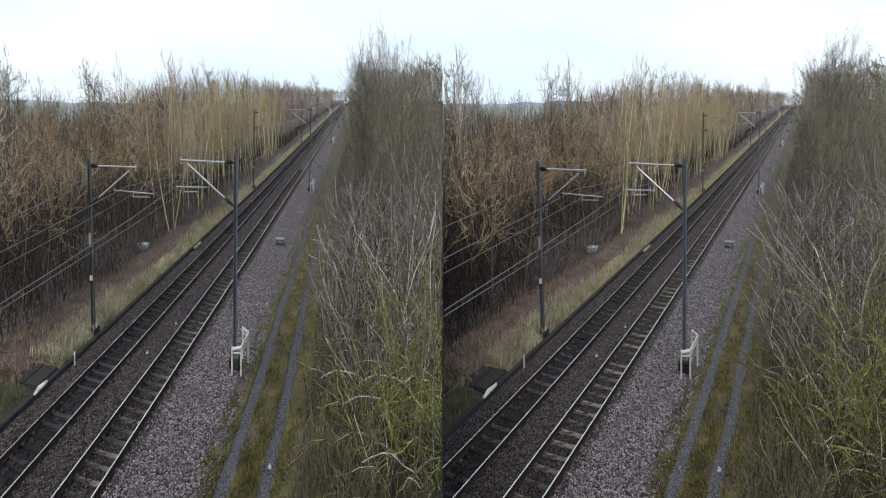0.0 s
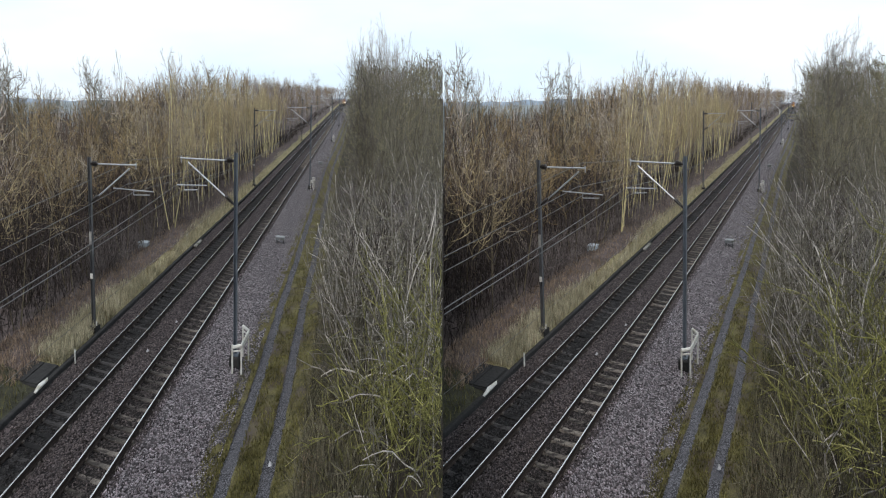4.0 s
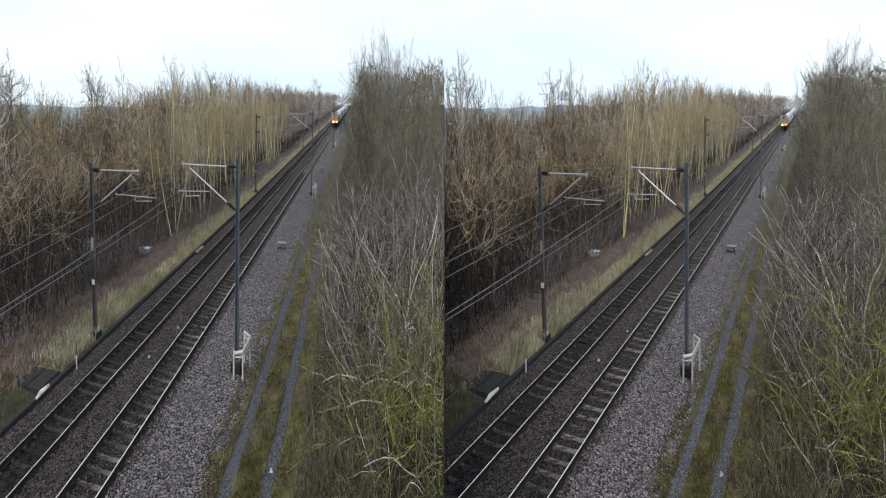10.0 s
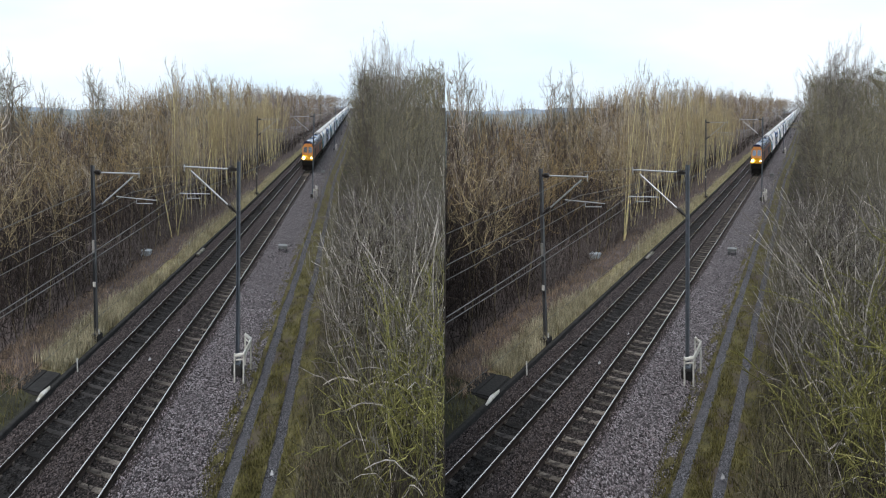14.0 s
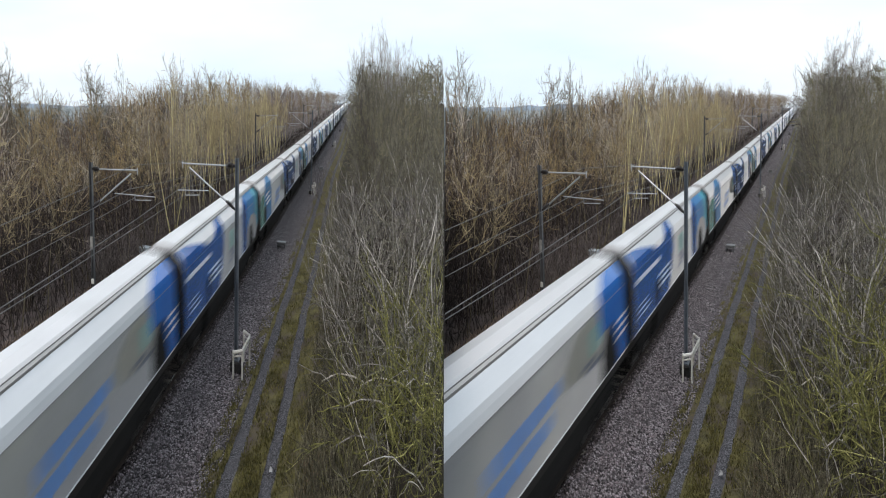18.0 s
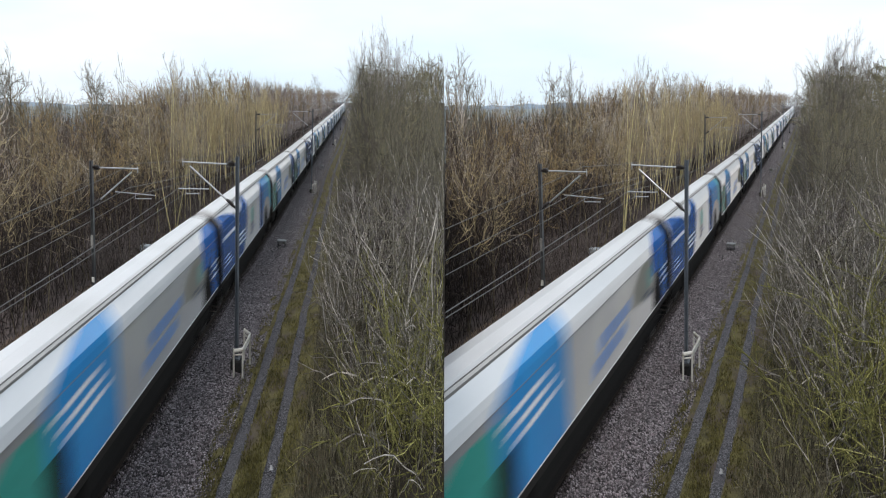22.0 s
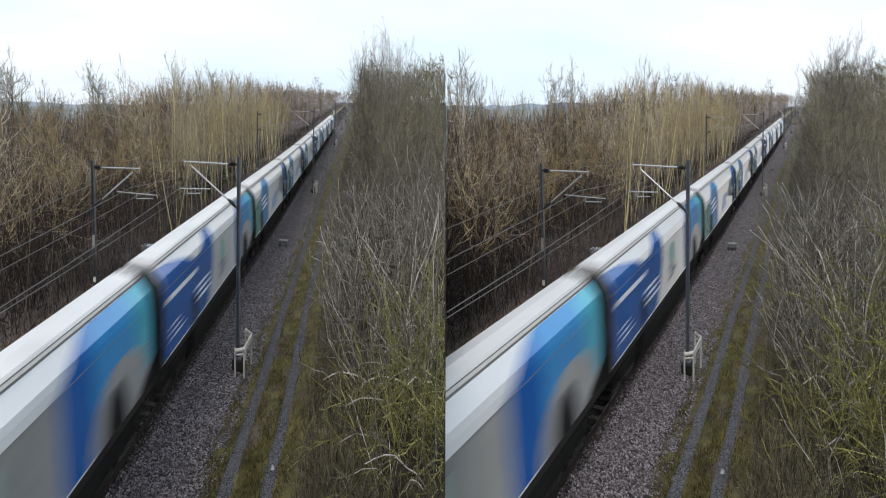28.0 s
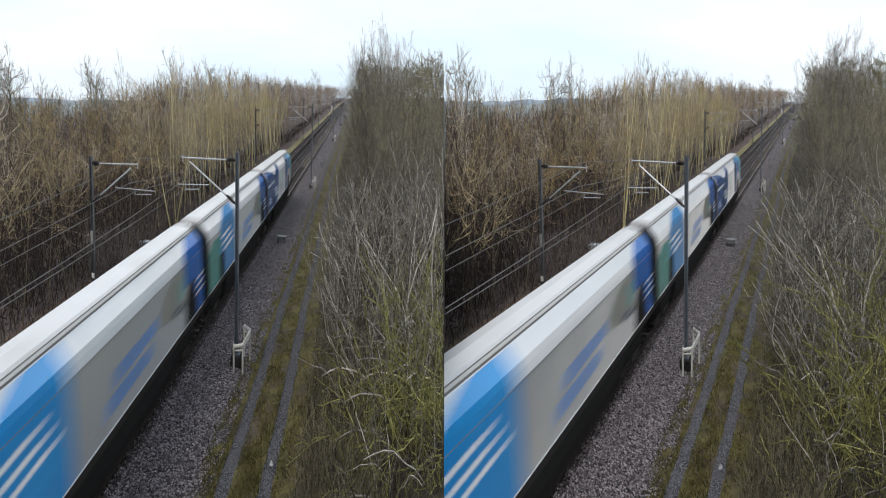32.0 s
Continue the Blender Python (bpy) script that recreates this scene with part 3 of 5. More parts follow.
def build_tracks(view):
    for centre, mat, name in ((-9.85, M_SLEEPER, "pale grey concrete-sleepered railway track with bright rails"), (-13.2, M_SLEEPER_DARK, "dark-stained concrete-sleepered railway track with bright rails")):
        track = tagged(new("track"), name, "railway track", "tracks", "structure")
        track.location = place(view, centre, 12, 0)
        at = np.array(track.location)
        for side in (-0.735, 0.735):
            pts, f = swept(view, rail_profile(centre + side), RUN)
            rail = new("rail", mesh_of("rail", pts - at, f, M_RAIL))
            rail.parent = track
            pts, f = swept(view, [(centre + side - 0.034, -0.003), (centre + side + 0.026, -0.003), (centre + side + 0.022, 0.004), (centre + side - 0.03, 0.004)], RUN)
            head = new("rail_head", mesh_of("rail_head", pts - at, f, M_RAILTOP))
            head.parent = rail
            head["label"] = "polished rail head"
        shape = sleeper_shape()
        me = mesh_of("sleeper", local(view, shape[0]), shape[1], mat)
        clip = join(*[box(s * 0.735 + o - 0.05, s * 0.735 + o + 0.05, -0.07, 0.07, -0.155, -0.10, 0.02) for s in (-1, 1) for o in (-0.12, 0.12)])
        clip_me = mesh_of("rail_clip", local(view, clip[0]), clip[1], M_CLIP)
        rnd = random.Random(5)
        far_v, far_f = [], []
        for i in range(-8, 330):
            v = 13.28 + 0.70 * i
            if v < 96:
                ob = new("sleeper", me)
                ob.parent = track
                ob.location = Vector(world_of(view, [(centre + rnd.uniform(-0.02, 0.02), v, rnd.uniform(-0.028, 0.004))])[0] - at)
                ob.rotation_euler.z = rnd.uniform(-0.012, 0.012)
                if v < 45:
                    c = new("rail_clips", clip_me)
                    c.parent = ob
            else:
                o = len(far_v)
                far_v += list(world_of(view, [(x + centre, y + v, z) for x, y, z in shape[0]]) - at)
                far_f += [tuple(k + o for k in q) for q in shape[1]]
        far = new("far_sleepers", mesh_of("far_sleepers", far_v, far_f, mat))
        far.parent = track
        far["kind"] = "stuff"
    pts, f = swept(view, [(-15.85, -0.32), (-15.55, -0.32), (-15.58, -0.15), (-15.62, -0.13), (-15.80, -0.13), (-15.85, -0.15)], RUN)
    tagged(new("cable_trough", mesh_of("cable_trough", pts, f, M_CONC_DARK)), "dark concrete cable trough along the track", "cable trough", kind="structure")


# ---- overhead line ----
def mast(view, u, v, side, top, near, wide=1.0):
    """An overhead line mast; side: +1 its arm reaches to greater u."""
    pole = M_STEEL if near else M_STEEL_DARK
    t = thing("overhead_line_mast", view, u, v, -0.3, "grey steel overhead line mast with tubular cantilever arm beside the track", "line mast", "overhead line masts")
    h = top + 0.3
    w, d, k = 0.10, 0.09, 0.012
    ring = [(-w, -d), (-w + 2 * k, -d), (-w + 2 * k, -k), (w - 2 * k, -k), (w - 2 * k, -d), (w, -d), (w, d), (w - 2 * k, d), (w - 2 * k, k), (-w + 2 * k, k), (-w + 2 * k, d), (-w, d)]
    part("column", ([(x, y, z) for z in (0.25, h) for x, y in ring], [(i, (i + 1) % 12, 12 + (i + 1) % 12, 12 + i) for i in range(12)] + [tuple(range(11, -1, -1)), tuple(range(12, 24))]), pole, t, view)
    part("base", box(-0.32, 0.32, -0.32, 0.32, -0.2, 0.30, 0.04), M_CONC_DARK, t, view, "dark concrete foundation block")
    part("base_plate", box(-0.2, 0.2, -0.2, 0.2, 0.30, 0.34), pole, t, view)
    s, k = side * wide, wide
    y = 0.0
    a = part("top_tube", join(tube((s * 0.62, y, h - 0.22 * k), (s * 3.45, y, h - 0.20 * k), 0.024), tube((s * 3.40, y, h - 0.34 * k), (s * 3.40, y, h - 0.12 * k), 0.03)), M_TUBE, t, view, "bright steel tube")
    ins = [tube((s * (0.25 + i * 0.07), y, h - 0.22 * k), (s * (0.25 + i * 0.07 + 0.04), y, h - 0.22 * k), 0.095, 0.06) for i in range(5)]
    part("insulator", join(tube((s * 0.1, y, h - 0.22 * k), (s * 0.64, y, h - 0.22 * k), 0.045), *ins), M_INSUL, a, view, "dark ribbed insulator")
    b = part("diagonal_tube", tube((s * 0.62, y, h - 1.28 * k), (s * 2.95, y, h - 0.32 * k), 0.032), M_TUBE, t, view, "bright steel tube")
    dirn = np.array((2.33, 0, 0.96)) / 2.52
    q0 = np.array((0.12, 0, h - 1.48 * k))
    ins = [tube((s * (q0 + dirn * (0.14 + 0.075 * i))[0], y, (q0 + dirn * (0.14 + 0.075 * i))[2]), (s * (q0 + dirn * (0.18 + 0.075 * i))[0], y, (q0 + dirn * (0.18 + 0.075 * i))[2]), 0.095, 0.06) for i in range(5)]
    part("insulator", join(tube((s * 0.1, y, h - 1.49 * k), (s * 0.66, y, h - 1.26 * k), 0.045), *ins), M_INSUL, b, view, "dark ribbed insulator")
    part("registration_tube", tube((s * 1.75, y, h - 0.98 * k), (s * (3.7 if side < 0 else 4.6), y, h - 1.02 * k), 0.017), M_TUBE, t, view, "bright steel tube")
    part("steady_arm", join(tube((s * 3.2, y, h - 1.02 * k), (s * 3.2, y, h - 1.16 * k), 0.02), tube((s * 2.35 if side < 0 else s * 4.35, y, h - 1.13 * k), (s * 3.2, y, h - 1.16 * k), 0.015)), M_TUBE, t, view)
    part("dropper_tube", tube((s * 2.9, y, h - 1.0 * k), (s * 2.9, y, h - 0.34 * k), 0.012), M_STEEL_DARK, t, view)
    if side > 0:
        part("label_plate", box(-0.10, 0.10, -0.14, -0.10, 3.1, 3.55, 0.01), M_CONC, t, view, "faded grey plate")
        part("number_plate", box(-0.09, 0.11, -0.14, -0.10, 1.95, 2.12), M_WHITE, t, view, "small white plate")
    return t


def guard_rail(view, u, v):
    """White tubular rail with two bends round a mast foot."""
    t = thing("guard_rail", view, u, v, -0.33, "white-painted wooden guard rail with four posts beside a mast foot", "guard rail", "guard rails")
    pts = [(0.02, -0.85), (0.52, -0.70), (0.62, 0.75), (0.2, 1.0)]
    for x, y in pts:
        part("post", box(x - 0.045, x + 0.045, y - 0.045, y + 0.045, -0.1, 0.88 if y < 0 else 0.98, 0.008), M_WHITE, t, view)
    for (a, b), z in zip(zip(pts, pts[1:]), (0.80, 0.85, 0.92)):
        part("rail_bar", join(tube((*a, z), (*b, z + 0.05), 0.062), tube((*a, z - 0.12), (*b, z - 0.1), 0.03)), M_WHITE, t, view)


def cable(view, name, pts, r, mat, label, clip=True):
    """A hanging wire through points (u, v, h), cut off at its own view's edge."""
    w = world_of(view, pts)
    if clip:
        sgn = VIEWS[view][2]
        keep = []
        for a, b in zip(w, w[1:]):
            ia, ib = a[0] * sgn > 0.02, b[0] * sgn > 0.02
            if not ia and not ib:
                continue
            if ia != ib:
                k = (0.02 * sgn - a[0]) / (b[0] - a[0])
                c = a + (b - a) * k
                a, b = (a, c) if ia else (c, b)
            if not keep:
                keep.append(a)
            keep.append(b)
        w = np.array(keep)
    sh = []
    rr = r * VIEWS[view][1][1]
    n, verts, faces = 5, [], []
    for j, p in enumerate(w):
        d = w[min(j + 1, len(w) - 1)] - w[max(j - 1, 0)]
        d = d / np.linalg.norm(d)
        s = np.cross(d, (0, 0, 1.0))
        s /= np.linalg.norm(s)
        q = np.cross(d, s)
        verts += [p + rr * (0.6 * math.cos(2 * math.pi * i / n) * s + math.sin(2 * math.pi * i / n) * q) for i in range(n)]
        if j:
            faces += [((j - 1) * n + i, (j - 1) * n + (i + 1) % n, j * n + (i + 1) % n, j * n + i) for i in range(n)]
    faces += [tuple(range(n)), tuple(range(len(verts) - n, len(verts)))]
    o = np.array(w[0])
    ob = new(name, mesh_of(name, np.array(verts) - o, faces, mat))
    ob.location = o
    return tagged(ob, label, "cable", "overhead wires", "structure")


MAST_V = [-30.5, 23.5, 76.5, 148, 207, 265, 322]


def hung(u, ends, sag, zig=0.0, n=10):
    """Points of a wire that sags between the masts."""
    out = []
    for k, (a, b) in enumerate(zip(MAST_V, MAST_V[1:])):
        for i in range(n):
            f = i / n
            z = zig * ((1 - 2 * f) * (-1) ** k)
            out.append((u + z, a + (b - a) * f, ends - sag * 4 * f * (1 - f)))
    return out


def build_overhead(view):
    for k, v in enumerate(MAST_V[1:]):
        mast(view, -6.12 if k == 0 else -6.3, v, -1, 6.04 if k == 0 else 7.15, True, 1.0 if k == 0 else 1.2)
        mast(view, -16.22, v + (0.5 if k == 0 else -1.5), 1, 5.72 if k == 0 else 6.9, False, 1.0 if k == 0 else 1.15)
    guard_rail(view, -6.1, 23.5)
    guard_rail(view, -6.1, 76.5)
    guard_rail(view, -6.1, 148)
    cable(view, "catenary_wire", hung(-9.75, 5.02, 0.62, 0.1), 0.011, M_WIRE, "sagging grey catenary wire over the track")
    cable(view, "contact_wire", hung(-9.5, 4.82, 0.36, 0.1), 0.009, M_WIRE, "grey contact wire over the track")
    cable(view, "catenary_wire", hung(-13.1, 4.95, 0.62, 0.1), 0.011, M_WIRE, "sagging grey catenary wire over the track")
    cable(view, "contact_wire", hung(-12.6, 4.72, 0.5, 0.1), 0.009, M_WIRE, "grey contact wire over the track")
    cable(view, "feeder_wire", hung(-12.8, 5.72, 0.75), 0.009, M_WIRE, "thin grey wire at the ends of the mast arms")
    cable(view, "fence_wire", [(-16.4, v, 0.45) for v in (10, 20, 30, 45, 60, 80, 110, 150, 200)], 0.008, M_WIRE, "single low grey wire along the grass verge")


# ---- trackside furniture ----
def shrink(verts, faces, k):
    return [(x * k, y * k, z * k) for x, y, z in verts], faces


def cabinet(view, u, v, h, w, d, t, label, legs):
    c = thing("trackside_cabinet", view, u, v, h, label, "cabinet", "trackside cabinets")
    paint = M_BOX if legs else M_CAB
    part("body", box(-w / 2, w / 2, -d / 2, d / 2, 0.1 if not legs else 0.25, t - 0.06, 0.02), paint, c, view)
    part("lid", box(-w / 2 - 0.04, w / 2 + 0.04, -d / 2 - 0.04, d / 2 + 0.04, t - 0.06, t, 0.015), paint, c, view, "weathered lid")
    part("door_seam", box(-w * 0.02, w * 0.02, -d / 2 - 0.006, -d / 2, 0.2 if not legs else 0.3, t - 0.1), M_STEEL_DARK, c, view)
    if legs:
        for x in (-1, 1):
            for y in (-1, 1):
                part("leg", box(x * w * 0.4 - 0.03, x * w * 0.4 + 0.03, y * d * 0.4 - 0.03, y * d * 0.4 + 0.03, -0.12, 0.25), M_STEEL_DARK, c, view)
    else:
        part("plinth", box(-w / 2 - 0.03, w / 2 + 0.03, -d / 2 - 0.03, d / 2 + 0.03, -0.15, 0.1, 0.01), M_CONC, c, view)


def build_distance():
    """A line of far trees round the horizon; its haze is only in the colour."""
    rnd = random.Random(12)
    verts, faces = [], []
    for i in range(161):
        x = -3200 + 40 * i
        y = 3600 - 0.0002 * x * x
        top = 14 + 9 * math.sin(i * 0.21) + rnd.uniform(-4, 5)
        verts += [(x, y, -60), (x, y, top), (x, y + 60, -60), (x, y + 60, top - 2)]
        if i:
            o = (i - 1) * 4
            faces += [(o, o + 4, o + 5, o + 1), (o + 1, o + 5, o + 7, o + 3), (o + 3, o + 7, o + 6, o + 2)]
    tagged(new("backdrop", mesh_of("backdrop", verts, faces, M_HAZE)), "line of distant trees on the horizon, coloured blue-grey for haze", "distant trees", kind="structure")


def build_trackside(view):
    cabinet(view, -20.6, 40.0, -0.36, 1.0, 0.65, 0.50, "pale grey metal trackside cabinet on the woodland edge", False)
    cabinet(view, -6.85, 46.0, -0.30, 0.9, 0.55, 0.42, "low grey metal box on legs beside the ballast", True)
    cabinet(view, -6.3, 100, -0.30, 0.75, 0.5, 0.55, "low grey metal box on legs beside the ballast", True)
    c = thing("inspection_chamber", view, -16.75, 18.9, -0.34, "dark damp concrete inspection chamber set in the grass verge", "chamber")
    part("chamber", box(-0.95, 0.95, -0.95, 0.95, -0.1, 0.24, 0.03), M_CONC_DARK, c, view)
    for x in (-0.47, 0.47):
        part("cover", box(x - 0.44, x + 0.44, -0.88, 0.88, 0.22, 0.28, 0.015), M_CONC_DARK, c, view)
    b = thing("white_board", view, -15.66, 18.0, -0.12, "weathered white board leaning on a dark chamber", "board")
    part("board", shrink([(0.0, -0.62, 0.0), (0.2, -0.6, 0.02), (0.24, 0.62, 0.1), (0.16, 0.68, 0.16), (-0.02, -0.1, 0.14), (-0.04, -0.62, -0.04), (0.16, -0.6, -0.04), (0.2, 0.62, 0.03), (0.12, 0.68, 0.1), (-0.06, -0.1, 0.08)],
                   [(0, 1, 2, 3, 4), (9, 8, 7, 6, 5), (0, 5, 6, 1), (1, 6, 7, 2), (2, 7, 8, 3), (3, 8, 9, 4), (4, 9, 5, 0)], 0.75), M_WHITE, b, view)
    for u, v in ((-15.35, 20.7), (-16.0, 24.0), (-17.0, 43.5)):
        p = thing("marker_post", view, u, v, -0.25, "short white marker post at the edge of the ballast", "marker post", "marker posts")
        part("stake", tube((0, 0, -0.1), (0, 0, 0.36), 0.045, 0.04), M_WHITE, p, view)
        part("cap", tube((0, 0, 0.36), (0, 0, 0.42), 0.06, 0.03), M_WHITE, p, view)
    g = thing("concrete_slab", view, -15.3, 42.5, -0.16, "pale concrete slab lying beside the cable trough", "slab")
    part("slab", box(-0.16, 0.16, -1.0, 1.0, 0, 0.09, 0.02), M_CONC, g, view)
    rnd = random.Random(3)
    for u, v in ((-2.85, 17.0), (-1.3, 21.5), (-1.15, 19.8), (-0.9, 16.9), (-11.2, 26.5), (-11.6, 22.8)):
        q = thing("litter", view, u, v, -0.28 if u > -4 else -0.17, "small scrap of pale litter on the ground", "litter", "litter")
        part("scrap", ([(-0.07, -0.12, 0), (0.08, -0.1, 0.02), (0.09, 0.1, 0.0), (-0.06, 0.13, 0.03), (0, 0, 0.09), (0, 0, -0.02)], [(0, 1, 4), (1, 2, 4), (2, 3, 4), (3, 0, 4), (1, 0, 5), (2, 1, 5), (3, 2, 5), (0, 3, 5)]), M_LITTER, q, view)
    # white cabinet at the far end of the line
    s = thing("signal_cabinet", view, -17.0, 330, 0.0, "white signal cabinet far along the line", "cabinet")
    part("body", box(-0.6, 0.6, -0.5, 0.5, -0.4, 1.8, 0.05), M_WHITE, s, view)
    part("plinth", box(-1.0, 1.0, -0.6, 0.6, -0.8, -0.4), M_CONC, s, view)


# ---- plants ----
def unit(d):
    return d / (np.linalg.norm(d, axis=-1, keepdims=True) + 1e-9)


def aside(rng, d, angle):
    """Directions that leave d by about an angle, to any side."""
    v = rng.normal(0, 1, d.shape)
    v = unit(v - d * (v * d).sum(1, keepdims=True))
    a = (angle * rng.uniform(0.55, 1.4, len(d)))[:, None]
    return d * np.cos(a) + v * np.sin(a)


def sleeves(path, r, tip):
    """Three-sided tapered skins round many shoots at once; path: shoots x points x 3, r: shoots x points. A tip closes to a point."""
    m, n = path.shape[:2]
    d = unit(np.concatenate([path[:, 1:2] - path[:, :1], path[:, 2:] - path[:, :-2], path[:, -1:] - path[:, -2:-1]], 1))
    up = np.abs(d[:, :, 2].mean(1)) > 0.7
    ref = np.where(up[:, None], [[1.0, 0, 0]], [[0, 0, 1.0]])[:, None, :]
    s = unit(np.cross(d, np.broadcast_to(ref, d.shape)))
    w = np.cross(d, s)
    rings = np.stack([path + r[..., None] * (math.cos(t) * s + math.sin(t) * w) for t in (0.3, 0.3 + 2.094, 0.3 + 4.189)], 2)
    f = []
    for i in range(n - 1):
        o = 3 * i
        if tip and i == n - 2:
            f += [(o, o + 1, o + 3), (o + 1, o + 2, o + 3), (o + 2, o, o + 3)]
        else:
            f += [(o, o + 1, o + 4), (o, o + 4, o + 3), (o + 1, o + 2, o + 5), (o + 1, o + 5, o + 4), (o + 2, o, o + 3), (o + 2, o + 3, o + 5)]
    v = rings.reshape(m, n * 3, 3)
    return (np.concatenate([v[:, :n * 3 - 3], path[:, -1:]], 1) if tip else v), np.array(f)


def whole(*skins):
    """Skins of many shoots as one mesh: vertices and triangles."""
    vs, ts, o = [], [], 0
    for v, f in skins:
        m, k = v.shape[:2]
        vs.append(v.reshape(-1, 3))
        ts.append((f[None] + (np.arange(m) * k)[:, None, None]).reshape(-1, 3) + o)
        o += m * k
    return np.concatenate(vs), np.concatenate(ts)


def grow(rng, p, d, length, r, n, bend=0.5, up=0.0, keep=0.4, wig=0.08, tip=False):
    """Curving shoots, all at once: their skins, and the points and directions along each."""
    m = len(p)
    d = unit(np.asarray(d, float))
    side = rng.normal(0, 1, (m, 3))
    side = unit(side - d * (side * d).sum(1, keepdims=True)) * bend * rng.uniform(0.15, 1.0, (m, 1))
    length, r = np.broadcast_to(length, m)[:, None], np.broadcast_to(r, m)[:, None]
    pts, dirs = [np.asarray(p, float)], []
    for i in range(n):
        d = unit(d + side / n + rng.normal(0, wig, (m, 3)) + np.array((0, 0, up / n)))
        pts.append(pts[-1] + d * length / n)
        dirs.append(d)
    path = np.stack(pts, 1)
    return sleeves(path, r * (1 - (1 - keep) * np.arange(n + 1) / n)[None], tip), path[:, 1:], np.stack(dirs, 1)


def sprout(rng, pts, dirs, count, lo, angle):
    """Where side shoots leave their parents, and which way; f: how far out along the parent."""
    m, n = pts.shape[:2]
    i = np.repeat(np.arange(m), count)
    f = lo + (1 - lo) * ((np.tile(np.arange(count), m) + rng.random(m * count)) / count) ** 0.8
    j = np.minimum(n - 1, (f * n).astype(int))
    before = np.where((j > 0)[:, None], pts[i, np.maximum(j - 1, 0)], pts[i, 0])
    k = (f * n - j)[:, None]
    return before + (pts[i, j] - before) * k, aside(rng, dirs[i, j], angle), f, i


def tree_shape(seed, height, stems, branches, twigs, fine, clear, thick, tr, angle=0.85, lift=0.8, crown=0.10, width=0.30, lean=0.06, bend=0.25):
    """A bare tree: one or more stems, limbs that leave them and turn upwards, twigs and fine twigs."""
    rng = np.random.default_rng(seed)
    a = rng.uniform(0, 2 * math.pi) + np.arange(stems) * 2.4
    off = 0.0 if stems == 1 else 1.0
    t = lean * (1 + 2.5 * off) * rng.uniform(0.5, 1.3, stems)
    d = np.stack([np.sin(t) * np.cos(a), np.sin(t) * np.sin(a), np.cos(t)], 1)
    tall = height * np.where(np.arange(stems) == 0, 1.0, rng.uniform(0.65, 0.98, stems))
    s0, p0, d0 = grow(rng, np.stack([0.15 * off * np.cos(a), 0.15 * off * np.sin(a), np.full(stems, -0.3)], 1), d, tall + 0.3, thick * rng.uniform(0.7, 1.1, stems), 10, bend, 0.3, 0.22, 0.035)
    p, d, f, own = sprout(rng, p0, d0, branches, clear, angle)
    L = tall[own] * (width * (1 - f) ** 0.8 + crown) * rng.uniform(0.6, 1.3, len(f))
    s1, p1, d1 = grow(rng, p, d, L, np.maximum(tr * 1.5, thick * 0.42 * (1 - 0.8 * f)), 4, 0.8, lift, 0.4, 0.15)
    p, d, f, own = sprout(rng, p1, d1, twigs, 0.2, 0.75)
    L2 = L[own] * rng.uniform(0.28, 0.6, len(f))
    s2, p2, d2 = grow(rng, p, d, L2, tr, 2, 0.8, 0.35, 0.5, 0.2)
    bag = [s1, s2]
    if fine:
        p, d, f, own = sprout(rng, p2, d2, fine, 0.1, 0.7)
        bag.append(grow(rng, p, d, L2[own] * rng.uniform(0.3, 0.75, len(f)), tr * 0.62, 1, 0.5, 0.3, 0.5, 0.2, True)[0])
    return [(s0[0][k], s0[1]) for k in range(stems)], whole(*bag)


def tangle_shape(seed, height, stems, branches, twigs, lean, sag, thick, tr, bend=0.7, wig=0.1):
    """A shrub of many thin stems that lean and arch over, with curving side shoots."""
    rng = np.random.default_rng(seed)
    a = rng.uniform(0, 2 * math.pi, stems)
    t = lean * rng.uniform(0.1, 1.25, stems)
    d = np.stack([np.sin(t) * np.cos(a), np.sin(t) * np.sin(a), np.cos(t)], 1)
    L = height * rng.uniform(0.55, 1.35, stems)
    base = np.stack([0.12 * rng.normal(0, 0.6, stems), 0.12 * rng.normal(0, 0.6, stems), np.full(stems, -0.2)], 1)
    s0, p0, d0 = grow(rng, base, d, L, thick * rng.uniform(0.5, 1.25, stems), 9, bend, -sag, 0.5, wig)
    p, d, f, own = sprout(rng, p0, d0, branches, 0.15, 0.8)
    L1 = L[own] * rng.uniform(0.18, 0.5, len(f))
    s1, p1, d1 = grow(rng, p, d, L1, tr * rng.uniform(0.9, 1.5, len(f)), 4, 1.0, -0.2 * sag + 0.15, 0.5, 0.2)
    p, d, f, own = sprout(rng, p1, d1, twigs, 0.1, 0.8)
    s2, _, _ = grow(rng, p, d, L1[own] * rng.uniform(0.25, 0.6, len(f)), tr * 0.75, 1, 0.8, 0.0, 0.6, 0.2, True)
    return [(s0[0][k], s0[1]) for k in range(stems)], whole(s1, s2)


def thicket(rng, u, v, low, high, length, r, lean, n=2, bend=0.8):
    """Loose twigs at all slants that fill the space between two heights."""
    m = len(u)
    a, t = rng.uniform(0, 2 * math.pi, m), np.abs(rng.normal(0, lean, m))
    d = np.stack([np.sin(t) * np.cos(a), np.sin(t) * np.sin(a), np.cos(t)], 1)
    p = np.stack([u, v, low + (high - low) * rng.random(m)], 1)
    return whole(grow(rng, p, d, length * rng.uniform(0.5, 1.4, m), r * rng.uniform(0.6, 1.4, m), n, bend, 0.2, 0.6, 0.12, True)[0])


